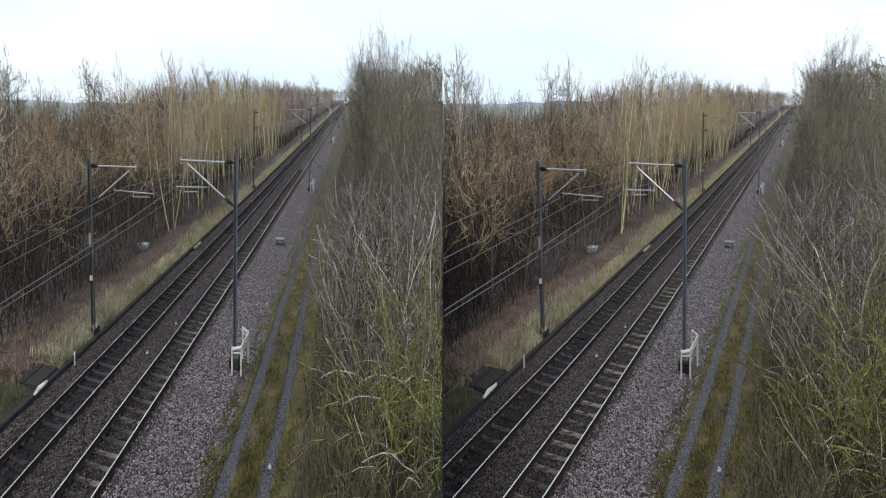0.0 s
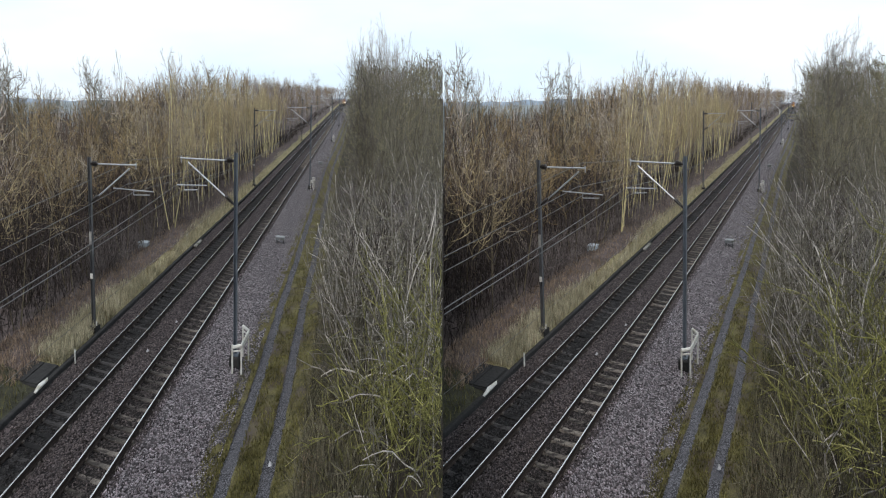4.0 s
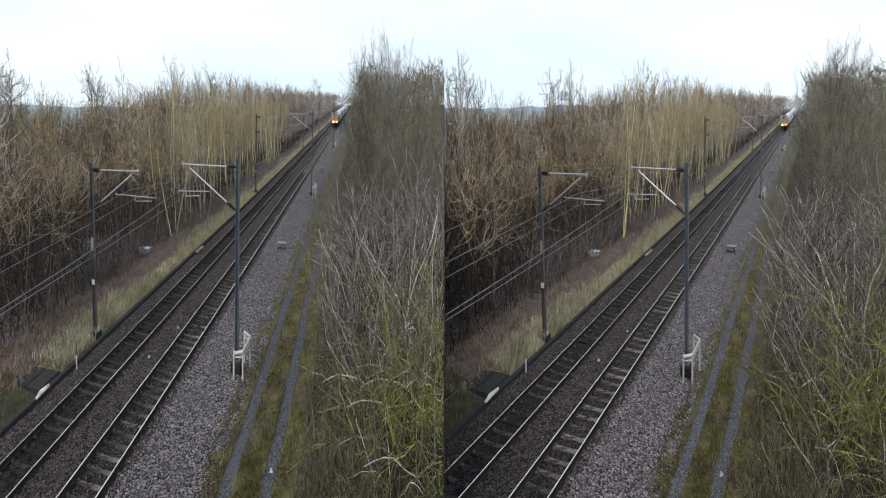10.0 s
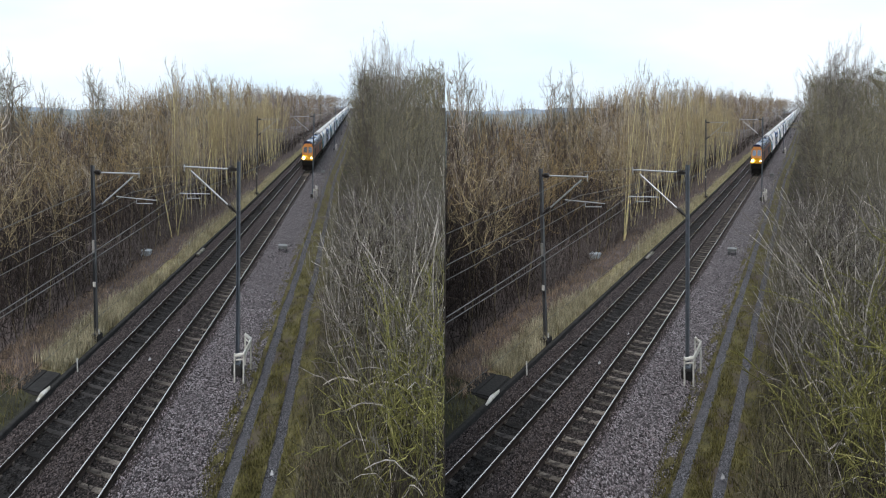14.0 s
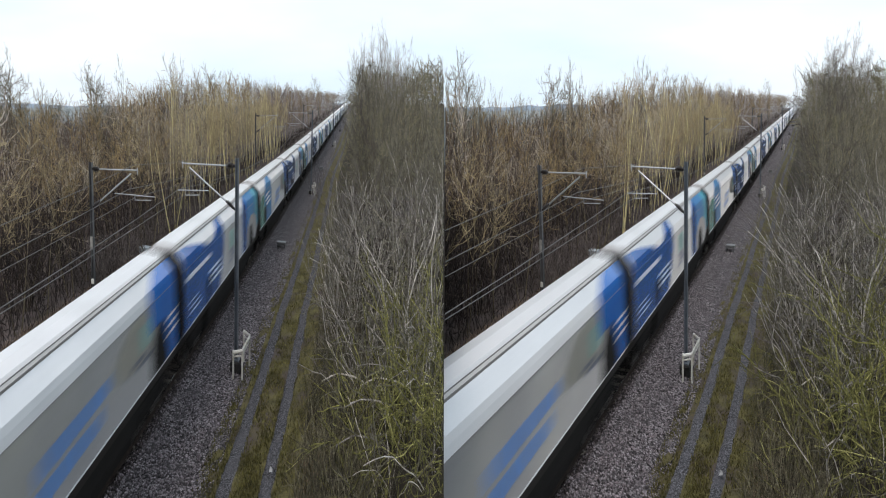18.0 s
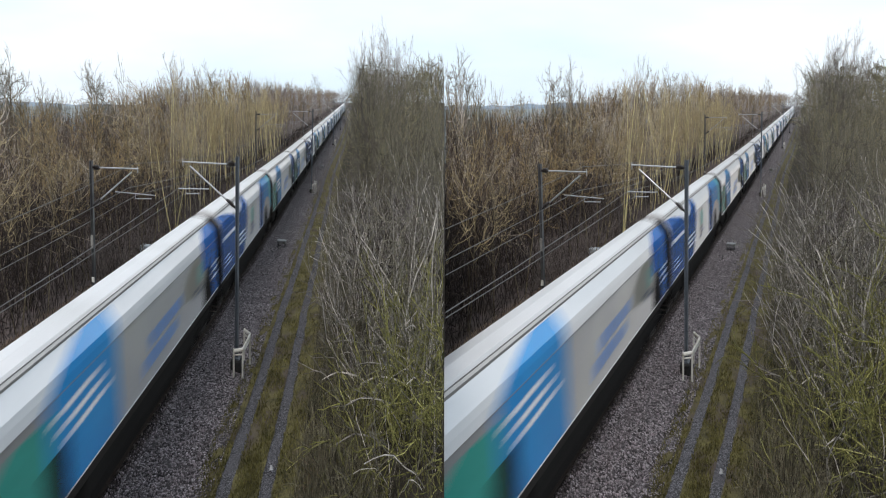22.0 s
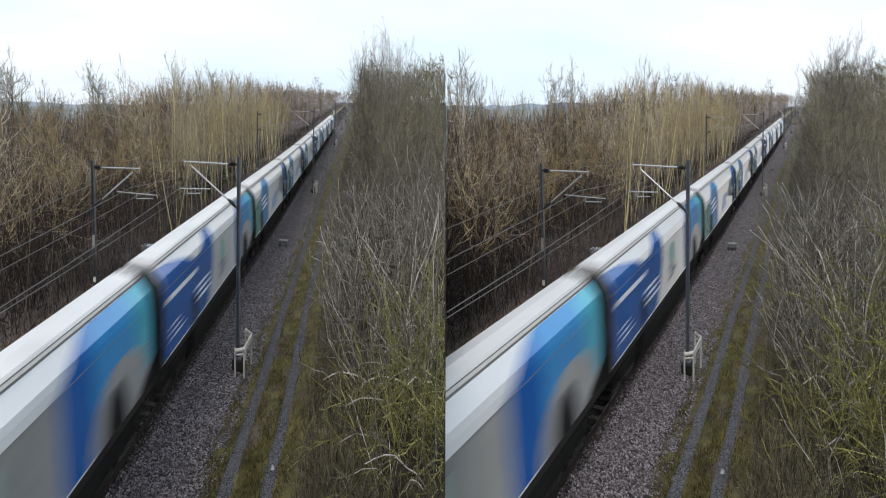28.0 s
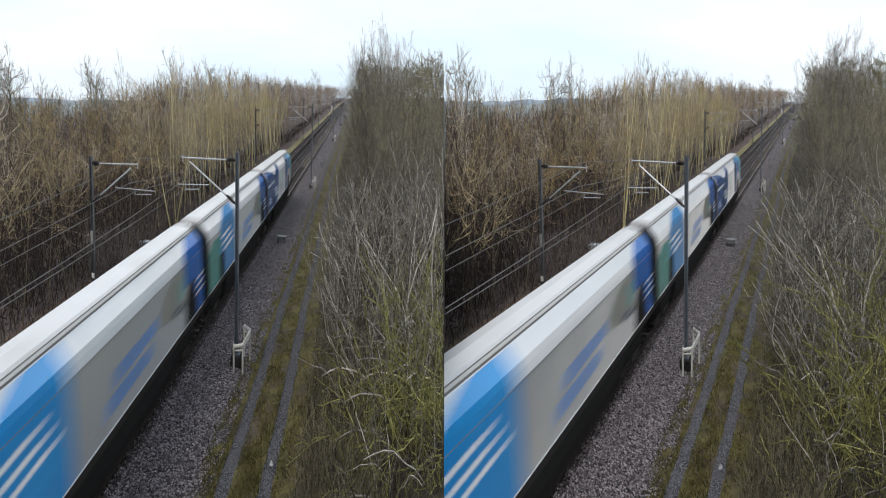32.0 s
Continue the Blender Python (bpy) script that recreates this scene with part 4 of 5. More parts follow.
class Plant:
    """A kind of plant: its stems one by one, then its crown of twigs."""

    def __init__(self, shape, bark, twig, name, label, category):
        stem = "trunk" if name == "tree" else "stem"
        self.name, self.label, self.category = name, label, category
        self.parts = [(stem, big_mesh(stem, *sh, bark), sh, bark) for sh in shape[0]] + [("crown", big_mesh("crown", *shape[1], twig), shape[1], twig)]
        self.reach = max(float(np.abs(sh[0][:, :2]).max()) for _, _, sh, _ in self.parts)


def plant(view, kind, u, v, h, size, rnd, group):
    """Sets one plant into a view; what would reach over the edge between the views is cut back."""
    sx, sy, sz = VIEWS[view][1]
    sgn = VIEWS[view][2]
    at = place(view, u, v, h)
    tall = size * rnd.uniform(0.95, 1.03)
    flip = -1 if rnd.random() < 0.5 else 1
    turn = rnd.uniform(-0.35, 0.35)
    reach = kind.reach * sx * size * 1.3
    if at.x * sgn < -reach:
        return
    root = new(kind.name)
    tagged(root, kind.label, kind.category, group)
    root.location, root.scale, root.rotation_euler.z = at, (sx * size * flip, sy * size, sz * tall), turn
    crosses = at.x * sgn < reach
    for name, me, sh, mat in kind.parts:
        if crosses:
            V, T = sh
            x = V[:, 0] * sx * size * flip * math.cos(turn) - V[:, 1] * sy * size * math.sin(turn) + at.x
            ok = (x * sgn > 0.015)[T].all(axis=1)
            if not ok.any():
                continue
            T = T[ok]
            used, inv = np.unique(T, return_inverse=True)
            me = big_mesh(name, V[used], inv.reshape(-1, 3), mat)
        ob = new(name, me)
        ob.parent = root
    if not root.children:
        bpy.data.objects.remove(root)


def seen(u, v, h=2.0, margin=60):
    """Whether a place of track space lies within the width of one view."""
    x, y = u * cp + v * sp, -u * sp + v * cp
    z = y * ct - (h - 7.5) * st
    return z > 3 and -420 - margin < 740 * x / z < 400 + margin


def stuff(view, name, verts, tris, mat, label, category):
    """Uncountable small pieces in track space, as one mesh; pieces over the view's edge are left out."""
    w = world_of(view, verts)
    tris = np.asarray(tris)
    ok = (w[:, 0] * VIEWS[view][2] > 0.01)[tris].all(axis=1)
    tris = tris[ok]
    used, inv = np.unique(tris, return_inverse=True)
    o = w[used].mean(axis=0)
    ob = new(name, big_mesh(name, w[used] - o, inv.reshape(-1, 3), mat))
    ob.location = o
    return tagged(ob, label, category, kind="stuff")


def blades(rng, u, v, h, tall, wide, lean):
    """Bent grass blades: two triangles each."""
    n = len(u)
    a = rng.uniform(0, 2 * math.pi, n)
    L = tall * rng.uniform(0.5, 1.2, n)
    dx, dy = np.cos(a), np.sin(a)
    le = lean * rng.uniform(0.1, 1.0, n) * L
    b = rng.uniform(0, 2 * math.pi, n)
    p = np.stack([u, v, h], 1)
    side = np.stack([np.cos(b), np.sin(b), np.zeros(n)], 1) * wide / 2
    mid = p + np.stack([dx * le * 0.35, dy * le * 0.35, L * 0.6], 1)
    tip = p + np.stack([dx * le, dy * le, L], 1)
    V = np.stack([p - side, p + side, mid + side * 0.7, mid - side * 0.7, tip], 1).reshape(-1, 3)
    F = np.array([(0, 1, 2), (0, 2, 3), (3, 2, 4)])
    return V, (F[None] + (np.arange(n) * 5)[:, None, None]).reshape(-1, 3)


def scatter(rng, n, u0, u1, v0, v1, near=1.0):
    """Places spread over a strip, denser towards v0."""
    k = rng.random(n)
    v = 1 / (1 / v0 * (1 - k) + 1 / v1 * k) if near else v0 + (v1 - v0) * k
    return rng.uniform(u0, u1, n), v


def sow(bag, view, kind, u, v, h, size, rnd):
    """Adds a plant to a joined wood."""
    sx, sy, sz = VIEWS[view][1]
    at = np.array(place(view, u, v, h))
    k = np.array([sx * size * (-1 if rnd.random() < 0.5 else 1), sy * size, sz * size * rnd.uniform(0.95, 1.03)])
    for _, _, (V, T), mat in kind.parts:
        bag.setdefault(mat.name, []).append((V * k + at, T))


def joined(view, bag, name, label, category):
    """One mesh for each bark or twig of a joined wood, ending at the view's edge."""
    for mat_name, items in bag.items():
        o, vs, ts = 0, [], []
        for V, T in items:
            vs.append(V)
            ts.append(T + o)
            o += len(V)
        w, tris = np.concatenate(vs), np.concatenate(ts)
        tris = tris[(w[:, 0] * VIEWS[view][2] > 0.01)[tris].all(axis=1)]
        used, inv = np.unique(tris, return_inverse=True)
        c = w[used].mean(axis=0)
        ob = new(name, big_mesh(name, w[used] - c, inv.reshape(-1, 3), bpy.data.materials[mat_name]))
        ob.location = c
        tagged(ob, label, category, kind="stuff")


EDGE = [Plant(tree_shape(s, 9.0, 2, 14, 4, 3, 0.45, 0.062, 0.0115, 1.15, 0.6, 0.14, 0.34, 0.10, 0.5), M_BARK_BROWN, (M_TWIG_RUST, M_TWIG_GREEN, M_TWIG_RUST, M_TWIG)[s - 1], "tree",
              "bushy bare brown winter tree at the wood's edge", "tree") for s in (1, 2, 3, 4)]
POLES = [Plant(tree_shape(s, 9.0, 1 + s % 2, 18, 4, 3, (0.18, 0.34)[s % 2], 0.082, 0.012, 0.85, 0.8, 0.12, 0.20, 0.07, 0.3), M_BARK if s % 3 else M_BARK_PALE, M_TWIG_GREEN if s % 2 else M_TWIG, "tree",
               "tall pole-like bare tree with yellow-green lichen bark", "tree") for s in (61, 62, 63, 64, 65)]
SLIM = [Plant(tree_shape(s, 8.8, 1, 14, 3, 1, 0.30, 0.062, 0.028, 0.95, 0.8, 0.13, 0.24, 0.05, 0.25), M_BARK_BROWN, M_TWIG_GREY if s % 2 else M_TWIG_RUST, "tree",
              "bare brown winter tree deep in a wood", "tree") for s in (11, 12, 13, 14)]
CROWN = [Plant(tree_shape(s, 8.8, 1, 30, 6, 4, 0.30, 0.12, 0.016, 1.2, 0.4, 0.12, 0.28, 0.05, 0.3), M_BARK_BROWN, M_TWIG_ASH, "tree",
               "bare tree with a rounded twiggy crown above the wood", "tree") for s in (71, 72)]
SPARSE = [Plant(tree_shape(s, 9.0, 2, 14, 5, 3, 0.36, 0.095, 0.016, 0.95, 0.7, 0.13, 0.18, 0.06, 0.35), M_BARK_BROWN, M_TWIG_ASH, "tree",
                "sparse upright bare tree against the sky", "tree") for s in (75, 76, 77)]
DENSE = [Plant(tree_shape(s, 10.0, 2, 20, 5, 3, 0.04, 0.06, 0.015, 1.25, 0.5, 0.13, 0.24, 0.08, 0.4), M_BARK_BROWN, (M_TWIG_DARK, M_TWIG_TAN, M_TWIG_ASH)[s - 21], "tree",
               "dense dark twiggy tree on the bank", "tree") for s in (21, 22, 23)]
DARK = [Plant(tree_shape(s, 10.0, 1, 18, 4, 1, 0.03, 0.07, 0.031, 1.25, 0.5, 0.13, 0.26, 0.06, 0.4), M_BARK_BROWN, M_TWIG_ASH if s == 25 else M_TWIG_TAN, "tree",
              "dark twiggy tree deep on the bank", "tree") for s in (25, 26)]
FEATHER = [Plant(tree_shape(s, 14.0, 10, 13, 5, 1, 0.42, 0.045, 0.014, 0.55, 0.8, 0.08, 0.14, 0.075, 0.15), M_BARK_PALE, M_TWIG_FAN, "tree",
                 "tall feathery bare tree above the hedge", "tree") for s in (31, 32)]
BUSHES = [Plant(tangle_shape(s, 4.3, 15, 5, 1, 0.65, -0.10, 0.036, 0.014, 1.3, 0.20), M_STEM, (M_TWIG_PALE, M_TWIG_ASH, M_TWIG_PALE, M_TWIG_OLIVE)[s - 41], "bush",
                "tall bare greyish-brown shrub on the bank", "bush") for s in (41, 42, 43, 44)]
ARCHED = [Plant(tangle_shape(s, 3.6, 16, 5, 1, 1.1, 1.0, 0.040, 0.017, 1.2, 0.18), M_STEM_MOSSY if s != 53 else M_STEM, {51: M_TWIG_MOSS, 52: M_TWIG_MOSS, 53: M_TWIG_OLIVE}[s], "bush",
                "tangled mossy shrub with arching bare branches", "bush") for s in (51, 52, 53)]

BOWED = [Plant(tangle_shape(s, 4.0, 7, 7, 3, 1.0, 0.75, 0.034, 0.015, 1.0, 0.16), M_STEM_MOSSY, M_TWIG_MOSS, "bush",
               "old mossy shrub with a few long bowed limbs", "bush") for s in (56, 57)]

# the wood's skyline: bearing from the bridge, and how far its crowns rise over the bridge's eye level, both in 740ths of the distance
WOOD_TOP = ([-420, -392, -366, -345, -300, -287, -243, -236, -228, -170, -140, -110, -60, 40, 60, 100, 150, 210, 240], [10, 14, 7, 5, 4, 0, 0, 5, 6, 10, 18, 21, 23, 23, 18, 17, 13, 12, 9])
BANK_TOP = ([190, 212, 220, 230, 250, 330, 342, 365, 400, 430], [10, 14, 22, 31, 35, 35, 39, 43, 40, 40])


def reaching(u, v, table):
    """How tall a plant at a place must be for its top to lie on the skyline."""
    x, y = u * cp + v * sp, np.maximum(3.0, -u * sp + v * cp)
    return 7.5 + y * np.interp(740 * x / y, *table) / 740.0 - rise(v)


def build_plants(view):
    rnd = random.Random(77)
    rng = np.random.default_rng(9)
    bag = {}

    def wood(u, v):
        return float(reaching(u, v, WOOD_TOP)) + 0.4

    # wood beside the far track: a bushy edge, then a stand of pale poles, then its joined depth
    for row, u0 in enumerate((-21.6, -24.2, -27.2)):
        v = 13.5 + 0.7 * row
        while v < 52:
            u, vv = u0 + rnd.uniform(-0.9, 0.9), v + rnd.uniform(-0.7, 0.7)
            if seen(u, vv):
                plant(view, EDGE[rnd.randrange(4)], u, vv, -0.4, wood(u, vv) / 9.0 * rnd.uniform(0.74, 1.0), rnd, "trees of the wood")
            v += rnd.uniform(2.1, 3.1) * (1 + v / 120)
    for row, u0 in enumerate((-20.7, -21.9, -23.6)):
        v = 46.0 + 3 * row
        while v < 135:
            u, vv = u0 + rnd.uniform(-1.3, 0.9), v + rnd.uniform(-1.0, 1.0)
            plant(view, POLES[rnd.randrange(5)], u, vv, -0.4, wood(u, vv) / 9.2 * rnd.uniform(0.74, 1.03), rnd, "trees of the wood")
            v += rnd.uniform(0.9, 3.3) * (1 + v / 130)
    for u0 in (-29, -32, -36, -41, -47, -54):
        v = 24.0
        while v < 150:
            u, vv = u0 + rnd.uniform(-2, 2), v + rnd.uniform(-1.5, 1.5)
            if seen(u, vv):
                sow(bag, view, SLIM[rnd.randrange(4)], u, vv, -0.4, wood(u, vv) / 9.0 * rnd.uniform(0.86, 1.04), rnd)
            v += rnd.uniform(3.4, 5.0) * (1 + v / 150)
    for u0 in (-21, -24.5, -29, -36):
        v = 136.0
        while v < 560:
            u = u0 + rnd.uniform(-2, 2)
            sow(bag, view, SLIM[rnd.randrange(4)], u, v, -0.4, wood(u, v) / 9.0 * rnd.uniform(0.85, 1.04), rnd)
            v += rnd.uniform(4, 6) * (v / 140)
    joined(view, bag, "wood_depth", "brown and olive depth of a bare winter wood", "wood")
    # single trees that stand out above the wood: kind, bearing, distance, rise over the eye
    for kind, px, y, top in ((CROWN[1], -386, 52, 36), (CROWN[0], -372, 56, 32), (SPARSE[0], -378, 55, 30), (SPARSE[1], -366, 60, 22), (SPARSE[2], -337, 62, 20), (CROWN[1], -352, 64, 10), (SPARSE[0], -318, 66, 10), (SPARSE[1], -290, 62, 7), (CROWN[0], -281, 70, 5), (SPARSE[2], -258, 60, 6),
                             (CROWN[0], -216, 58, 26), (CROWN[1], -206, 62, 22), (SPARSE[1], -180, 60, 32), (SPARSE[0], -169, 66, 23), (SPARSE[2], -60, 80, 35), (CROWN[1], -12, 96, 29), (CROWN[0], 82, 180, 22), (CROWN[1], 161, 420, 24), (CROWN[0], 168, 440, 20)):
        x = px * y / 740
        u, v = x * cp - y * sp, x * sp + y * cp
        plant(view, kind, u - float(drift(v)), v, -0.4, (7.9 + y * top / 740 - float(rise(v))) / 9.0, rnd, "trees of the wood")

    def sown(n, u0, u1, v0, v1, h=2.0, margin=20, near=1.0):
        u, v = scatter(rng, n, u0, u1, v0, v1, near)
        ok = np.array([seen(a, b, h, margin) for a, b in zip(u, v)])
        return u[ok], v[ok]

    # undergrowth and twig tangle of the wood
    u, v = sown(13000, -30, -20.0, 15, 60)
    stuff(view, "undergrowth", *thicket(rng, u, v, -0.4, 3.6, 1.1, 0.015, 0.85), M_BRUSH_SHADED, "tangled dark brown undergrowth of brambles and dead stems", "undergrowth")
    u, v = sown(5000, -32, -20.6, 45, 150)
    stuff(view, "undergrowth", *thicket(rng, u, v, -0.4, 2.2, 1.5, 0.02, 0.6), M_BRUSH_GREY, "greyish-brown undergrowth of dead stems below slim trees", "undergrowth")
    u, v = sown(3600, -21.6, -18.3, 30, 150)
    u = np.where(v < 48, u - 1.6, u)
    stuff(view, "undergrowth", *thicket(rng, u, v, -0.4, 0.1 + 0.35 * np.clip(-18.3 - u, 0, 3), 0.9, 0.016, 0.9), M_BRUSH_GREY, "low tangle of dead stems along the wood's edge", "undergrowth")
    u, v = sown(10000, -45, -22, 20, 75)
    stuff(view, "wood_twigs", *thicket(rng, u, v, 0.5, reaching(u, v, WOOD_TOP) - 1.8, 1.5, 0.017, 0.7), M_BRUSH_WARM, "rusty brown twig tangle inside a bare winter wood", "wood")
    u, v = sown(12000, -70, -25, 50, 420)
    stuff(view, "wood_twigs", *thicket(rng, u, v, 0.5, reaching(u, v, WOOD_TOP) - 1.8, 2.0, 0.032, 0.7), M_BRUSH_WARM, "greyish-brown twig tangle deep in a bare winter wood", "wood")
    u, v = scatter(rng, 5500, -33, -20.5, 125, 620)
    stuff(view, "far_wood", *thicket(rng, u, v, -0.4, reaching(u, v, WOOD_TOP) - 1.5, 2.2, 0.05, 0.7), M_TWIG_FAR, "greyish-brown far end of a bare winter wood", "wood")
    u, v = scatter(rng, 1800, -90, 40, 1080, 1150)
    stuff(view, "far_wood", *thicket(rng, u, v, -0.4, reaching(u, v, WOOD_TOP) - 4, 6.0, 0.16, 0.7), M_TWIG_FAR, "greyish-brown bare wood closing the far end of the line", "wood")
    u, v = scatter(rng, 3500, -22.8, -19.6, 62, 620)
    u -= np.where(v < 125, 2.4, 0.0)
    stuff(view, "far_hedge", *thicket(rng, u, v, -0.4, 1.0, 1.3, 0.035, 0.7), M_BRUSH_SHADED, "dark brown far hedge along the railway", "hedge")

    # bank beside the lane: low arching tangle, then taller shrubs, then dense trees
    for u, v, s in ((1.4, 17.5, 0.75), (2.8, 18.5, 0.9), (3.8, 20.5, 1.0), (0.9, 21.0, 0.6), (2.3, 22.5, 0.95), (4.8, 24, 1.1), (3.6, 16.6, 0.8), (6.6, 24.0, 1.1), (2.0, 15.8, 0.7), (0.4, 18.6, 0.55), (4.9, 18.0, 0.9), (6.0, 21.5, 1.0), (1.8, 19.8, 0.9), (3.2, 24.2, 1.05), (2.6, 20.9, 0.8), (3.0, 17.4, 0.75), (5.4, 16.6, 0.9), (5.2, 19.6, 0.9), (1.0, 15.4, 0.55), (2.6, 14.6, 0.6), (4.4, 15.2, 0.75), (0.8, 19.4, 0.6), (4.3, 22.2, 1.0), (1.6, 23.8, 0.7), (3.9, 19.0, 0.8)):
        plant(view, ARCHED[rnd.randrange(3)], u - 0.15, v, -0.32 + 0.1 * u, s, rnd, "shrubs of the bank")
    for k, (u, v, s) in enumerate(((2.8, 17.8, 0.85), (3.6, 20.2, 0.95), (3.6, 22.2, 0.85), (4.6, 17.0, 0.85), (5.0, 22.6, 1.1), (5.0, 25.4, 0.9), (6.4, 19.6, 0.9))):
        plant(view, BOWED[k % 2], u, v, -0.30 + 0.1 * u, s, rnd, "shrubs of the bank")
    for row, u0 in enumerate((-0.6, 1.4, 3.4, 5.4, 7.4, 9.8)):
        v = (25.5, 21.5, 22.7, 24.0, 28.1, 29.3)[row]
        while v < 50:
            u = u0 + rnd.uniform(-0.6, 0.8)
            if seen(u, v, 2, 10):
                plant(view, BUSHES[rnd.randrange(4)], u, v, -0.25 + 0.1 * min(u, 9), rnd.uniform(0.75, 1.15) * (0.78 if row == 0 else 1.0), rnd, "shrubs of the bank")
            v += rnd.uniform(2.6, 4.0)
    bag = {}
    for row, u0 in enumerate((2.6, 4.8, 7.4, 10.5, 14, 18)):
        v = 47.0 + row * 2.0
        while v < (420 if row < 3 else 150):
            u = u0 + rnd.uniform(-0.6, 0.8) + 0.35 * float(drift(v))
            if seen(u, v, 2, 5):
                s = min(float(reaching(u, v, BANK_TOP)) / 10.0, 1.25) * rnd.uniform(0.82, 1.02) * min(1.0, 0.6 + 0.4 * (v - 45) / 30)
                if row < 2 and v < 100:
                    plant(view, DENSE[rnd.randrange(3)], u, v, 0.2, s, rnd, "trees of the bank")
                else:
                    sow(bag, view, DARK[rnd.randrange(2)], u, v, 0.2, s, rnd)
            v += rnd.uniform(3.0, 4.2) * max(1.0, v / 75) ** 1.3 * (1 if row < 3 else 1.35)
    joined(view, bag, "bank_trees", "dense dark mass of bare trees along the bank", "wood")
    for px, y, top in ((252, 88, 46), (264, 84, 55), (276, 88, 61), (288, 86, 64), (298, 90, 63), (310, 90, 57), (322, 88, 48), (366, 84, 36), (242, 96, 38)):
        x = px * y / 740
        u, v = x * cp - y * sp, x * sp + y * cp
        plant(view, FEATHER[rnd.randrange(2)], u - float(drift(v)), v, 0.3, (7.2 + y * top / 740 - float(rise(v))) / 14.0, rnd, "trees of the bank")
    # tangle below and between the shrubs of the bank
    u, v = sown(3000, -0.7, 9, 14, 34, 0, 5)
    stuff(view, "bank_undergrowth", *thicket(rng, u, v, -0.4 + 0.12 * np.clip(u, 0, 9), 0.5 + 0.14 * np.clip(u, 0, 9), 0.8, 0.011, 1.0, 3), M_BRUSH_GAP, "tangled thin bare stems under the shrubs", "undergrowth")
    u, v = sown(3200, -1.7, 1.2, 13.5, 46, 0, 5)
    stuff(view, "bank_undergrowth", *thicket(rng, u, v, ground_right(u, v) - 0.05, ground_right(u, v) + 0.5, 0.75, 0.010, 1.0, 3), M_BRUSH_EDGE, "thin bare twigs and brambles spilling towards the lane", "undergrowth")
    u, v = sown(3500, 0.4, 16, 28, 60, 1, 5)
    stuff(view, "bank_undergrowth", *thicket(rng, u, v, 0.0, 2.4, 1.1, 0.014, 0.8, 3), M_BRUSH_SHADED, "tangled grey stems between the shrubs", "undergrowth")
    u, v = sown(19000, 2.6, 30, 46, 120, 1, 5)
    top = np.minimum(reaching(u, v, BANK_TOP) * np.clip(0.6 + 0.4 * (v - 45) / 30, 0.5, 1), 11.0) - 0.9
    stuff(view, "bank_twigs", *thicket(rng, u, v, 0.2, top, 1.2, 0.018, 0.8), M_TWIG_ASH, "grey-brown twig tangle of the bare trees on the bank", "wood")
    u, v = sown(5000, 5, 45, 100, 300, 1, 5)
    stuff(view, "bank_twigs", *thicket(rng, u, v, 0.2, np.minimum(reaching(u, v, BANK_TOP), 12) - 1.2, 2.2, 0.04, 0.5), M_TWIG_DARK, "grey depth of the bare trees on the bank", "wood")
    # grasses
    u, v = scatter(rng, 22000, -18.7, -15.95, 17.6, 170)
    edge = -17.5 - 0.9 * np.sin(v * 0.21) * np.cos(v * 0.083) + rng.normal(0, 0.25, len(u))
    clear = (u > edge) & ~((u > -18.0) & (v < 20.1))
    u, v = u[clear], v[clear]
    V, T = blades(rng, u, v, ground_left(u, v) - 0.02, 0.42, 0.035, 0.7)
    stuff(view, "dry_grass", V, T, M_DRYGRASS, "strip of tall dry yellow-green grass along the cable trough", "grass")
    u, v = scatter(rng, 1800, -20.4, -15.95, 11, 18.4)
    u, v = u[(u < -17.9) | (v < 17.8)], v[(u < -17.9) | (v < 17.8)]
    V, T = blades(rng, u, v, ground_left(u, v) + 0.03, 0.22, 0.03, 1.2)
    stuff(view, "rough_grass", V, T, M_GRASS, "rough mossy grass beside the inspection chamber", "grass")
    u, v = scatter(rng, 8000, -21.0, -17.0, 17.4, 95)
    V, T = blades(rng, u, v, ground_left(u, v) - 0.02, 0.24, 0.03, 1.7)
    stuff(view, "dead_stems", V, T, M_RUSSET, "russet dead grass and bracken at the wood's edge", "grass")
    for a, b, n, tall in ((-5.8, -4.82, 6000, 0.09), (-4.30, -3.14, 9000, 0.10), (-2.62, -0.2, 12000, 0.13)):
        u, v = scatter(rng, int(n * 1.4), a, b, 12, 110)
        thick = np.sin(v * 1.9 + u * 3.1) + np.sin(v * 0.73 - u * 5.3 + 1.0) + rng.normal(0, 0.7, len(u)) > -0.9 + 1.1 * np.clip(u + 1.4, 0, 1.2)
        u, v = u[thick], v[thick]
        n = len(u)
        u = u + lane_bend(v)
        V, T = blades(rng, u, v, ground_right(u, v) - 0.01 if a > -3 else np.full(n, -0.37), tall, 0.03, 1.2)
        stuff(view, "moss_and_grass", V, T, M_GRASS, "short mossy grass along the access lane", "grass")
    u, v = scatter(rng, 900, -1.5, -0.4, 13.0, 18)
    V, T = blades(rng, u, v, ground_right(u, v) - 0.02, 0.24, 0.03, 1.8)
    stuff(view, "dead_stems", V, T, M_RUSSET, "russet dead bracken at the foot of the bank", "grass")
    u, v = scatter(rng, 2600, -0.9, 1.6, 13.2, 20)
    V, T = blades(rng, u, v, ground_right(u, v) - 0.02, 0.30, 0.03, 2.4)
    stuff(view, "dead_grass", V, T, M_DEADGRASS, "matted pale dead grass on the bank", "grass")
    # loose stones of the ballast
    u, v = scatter(rng, 16000, -15.4, -5.7, 11, 48)
    keep = np.ones(len(u), bool)
    for c in (-9.85, -13.2):
        for r in (-0.735, 0.735):
            keep &= np.abs(u - c - r) > 0.1
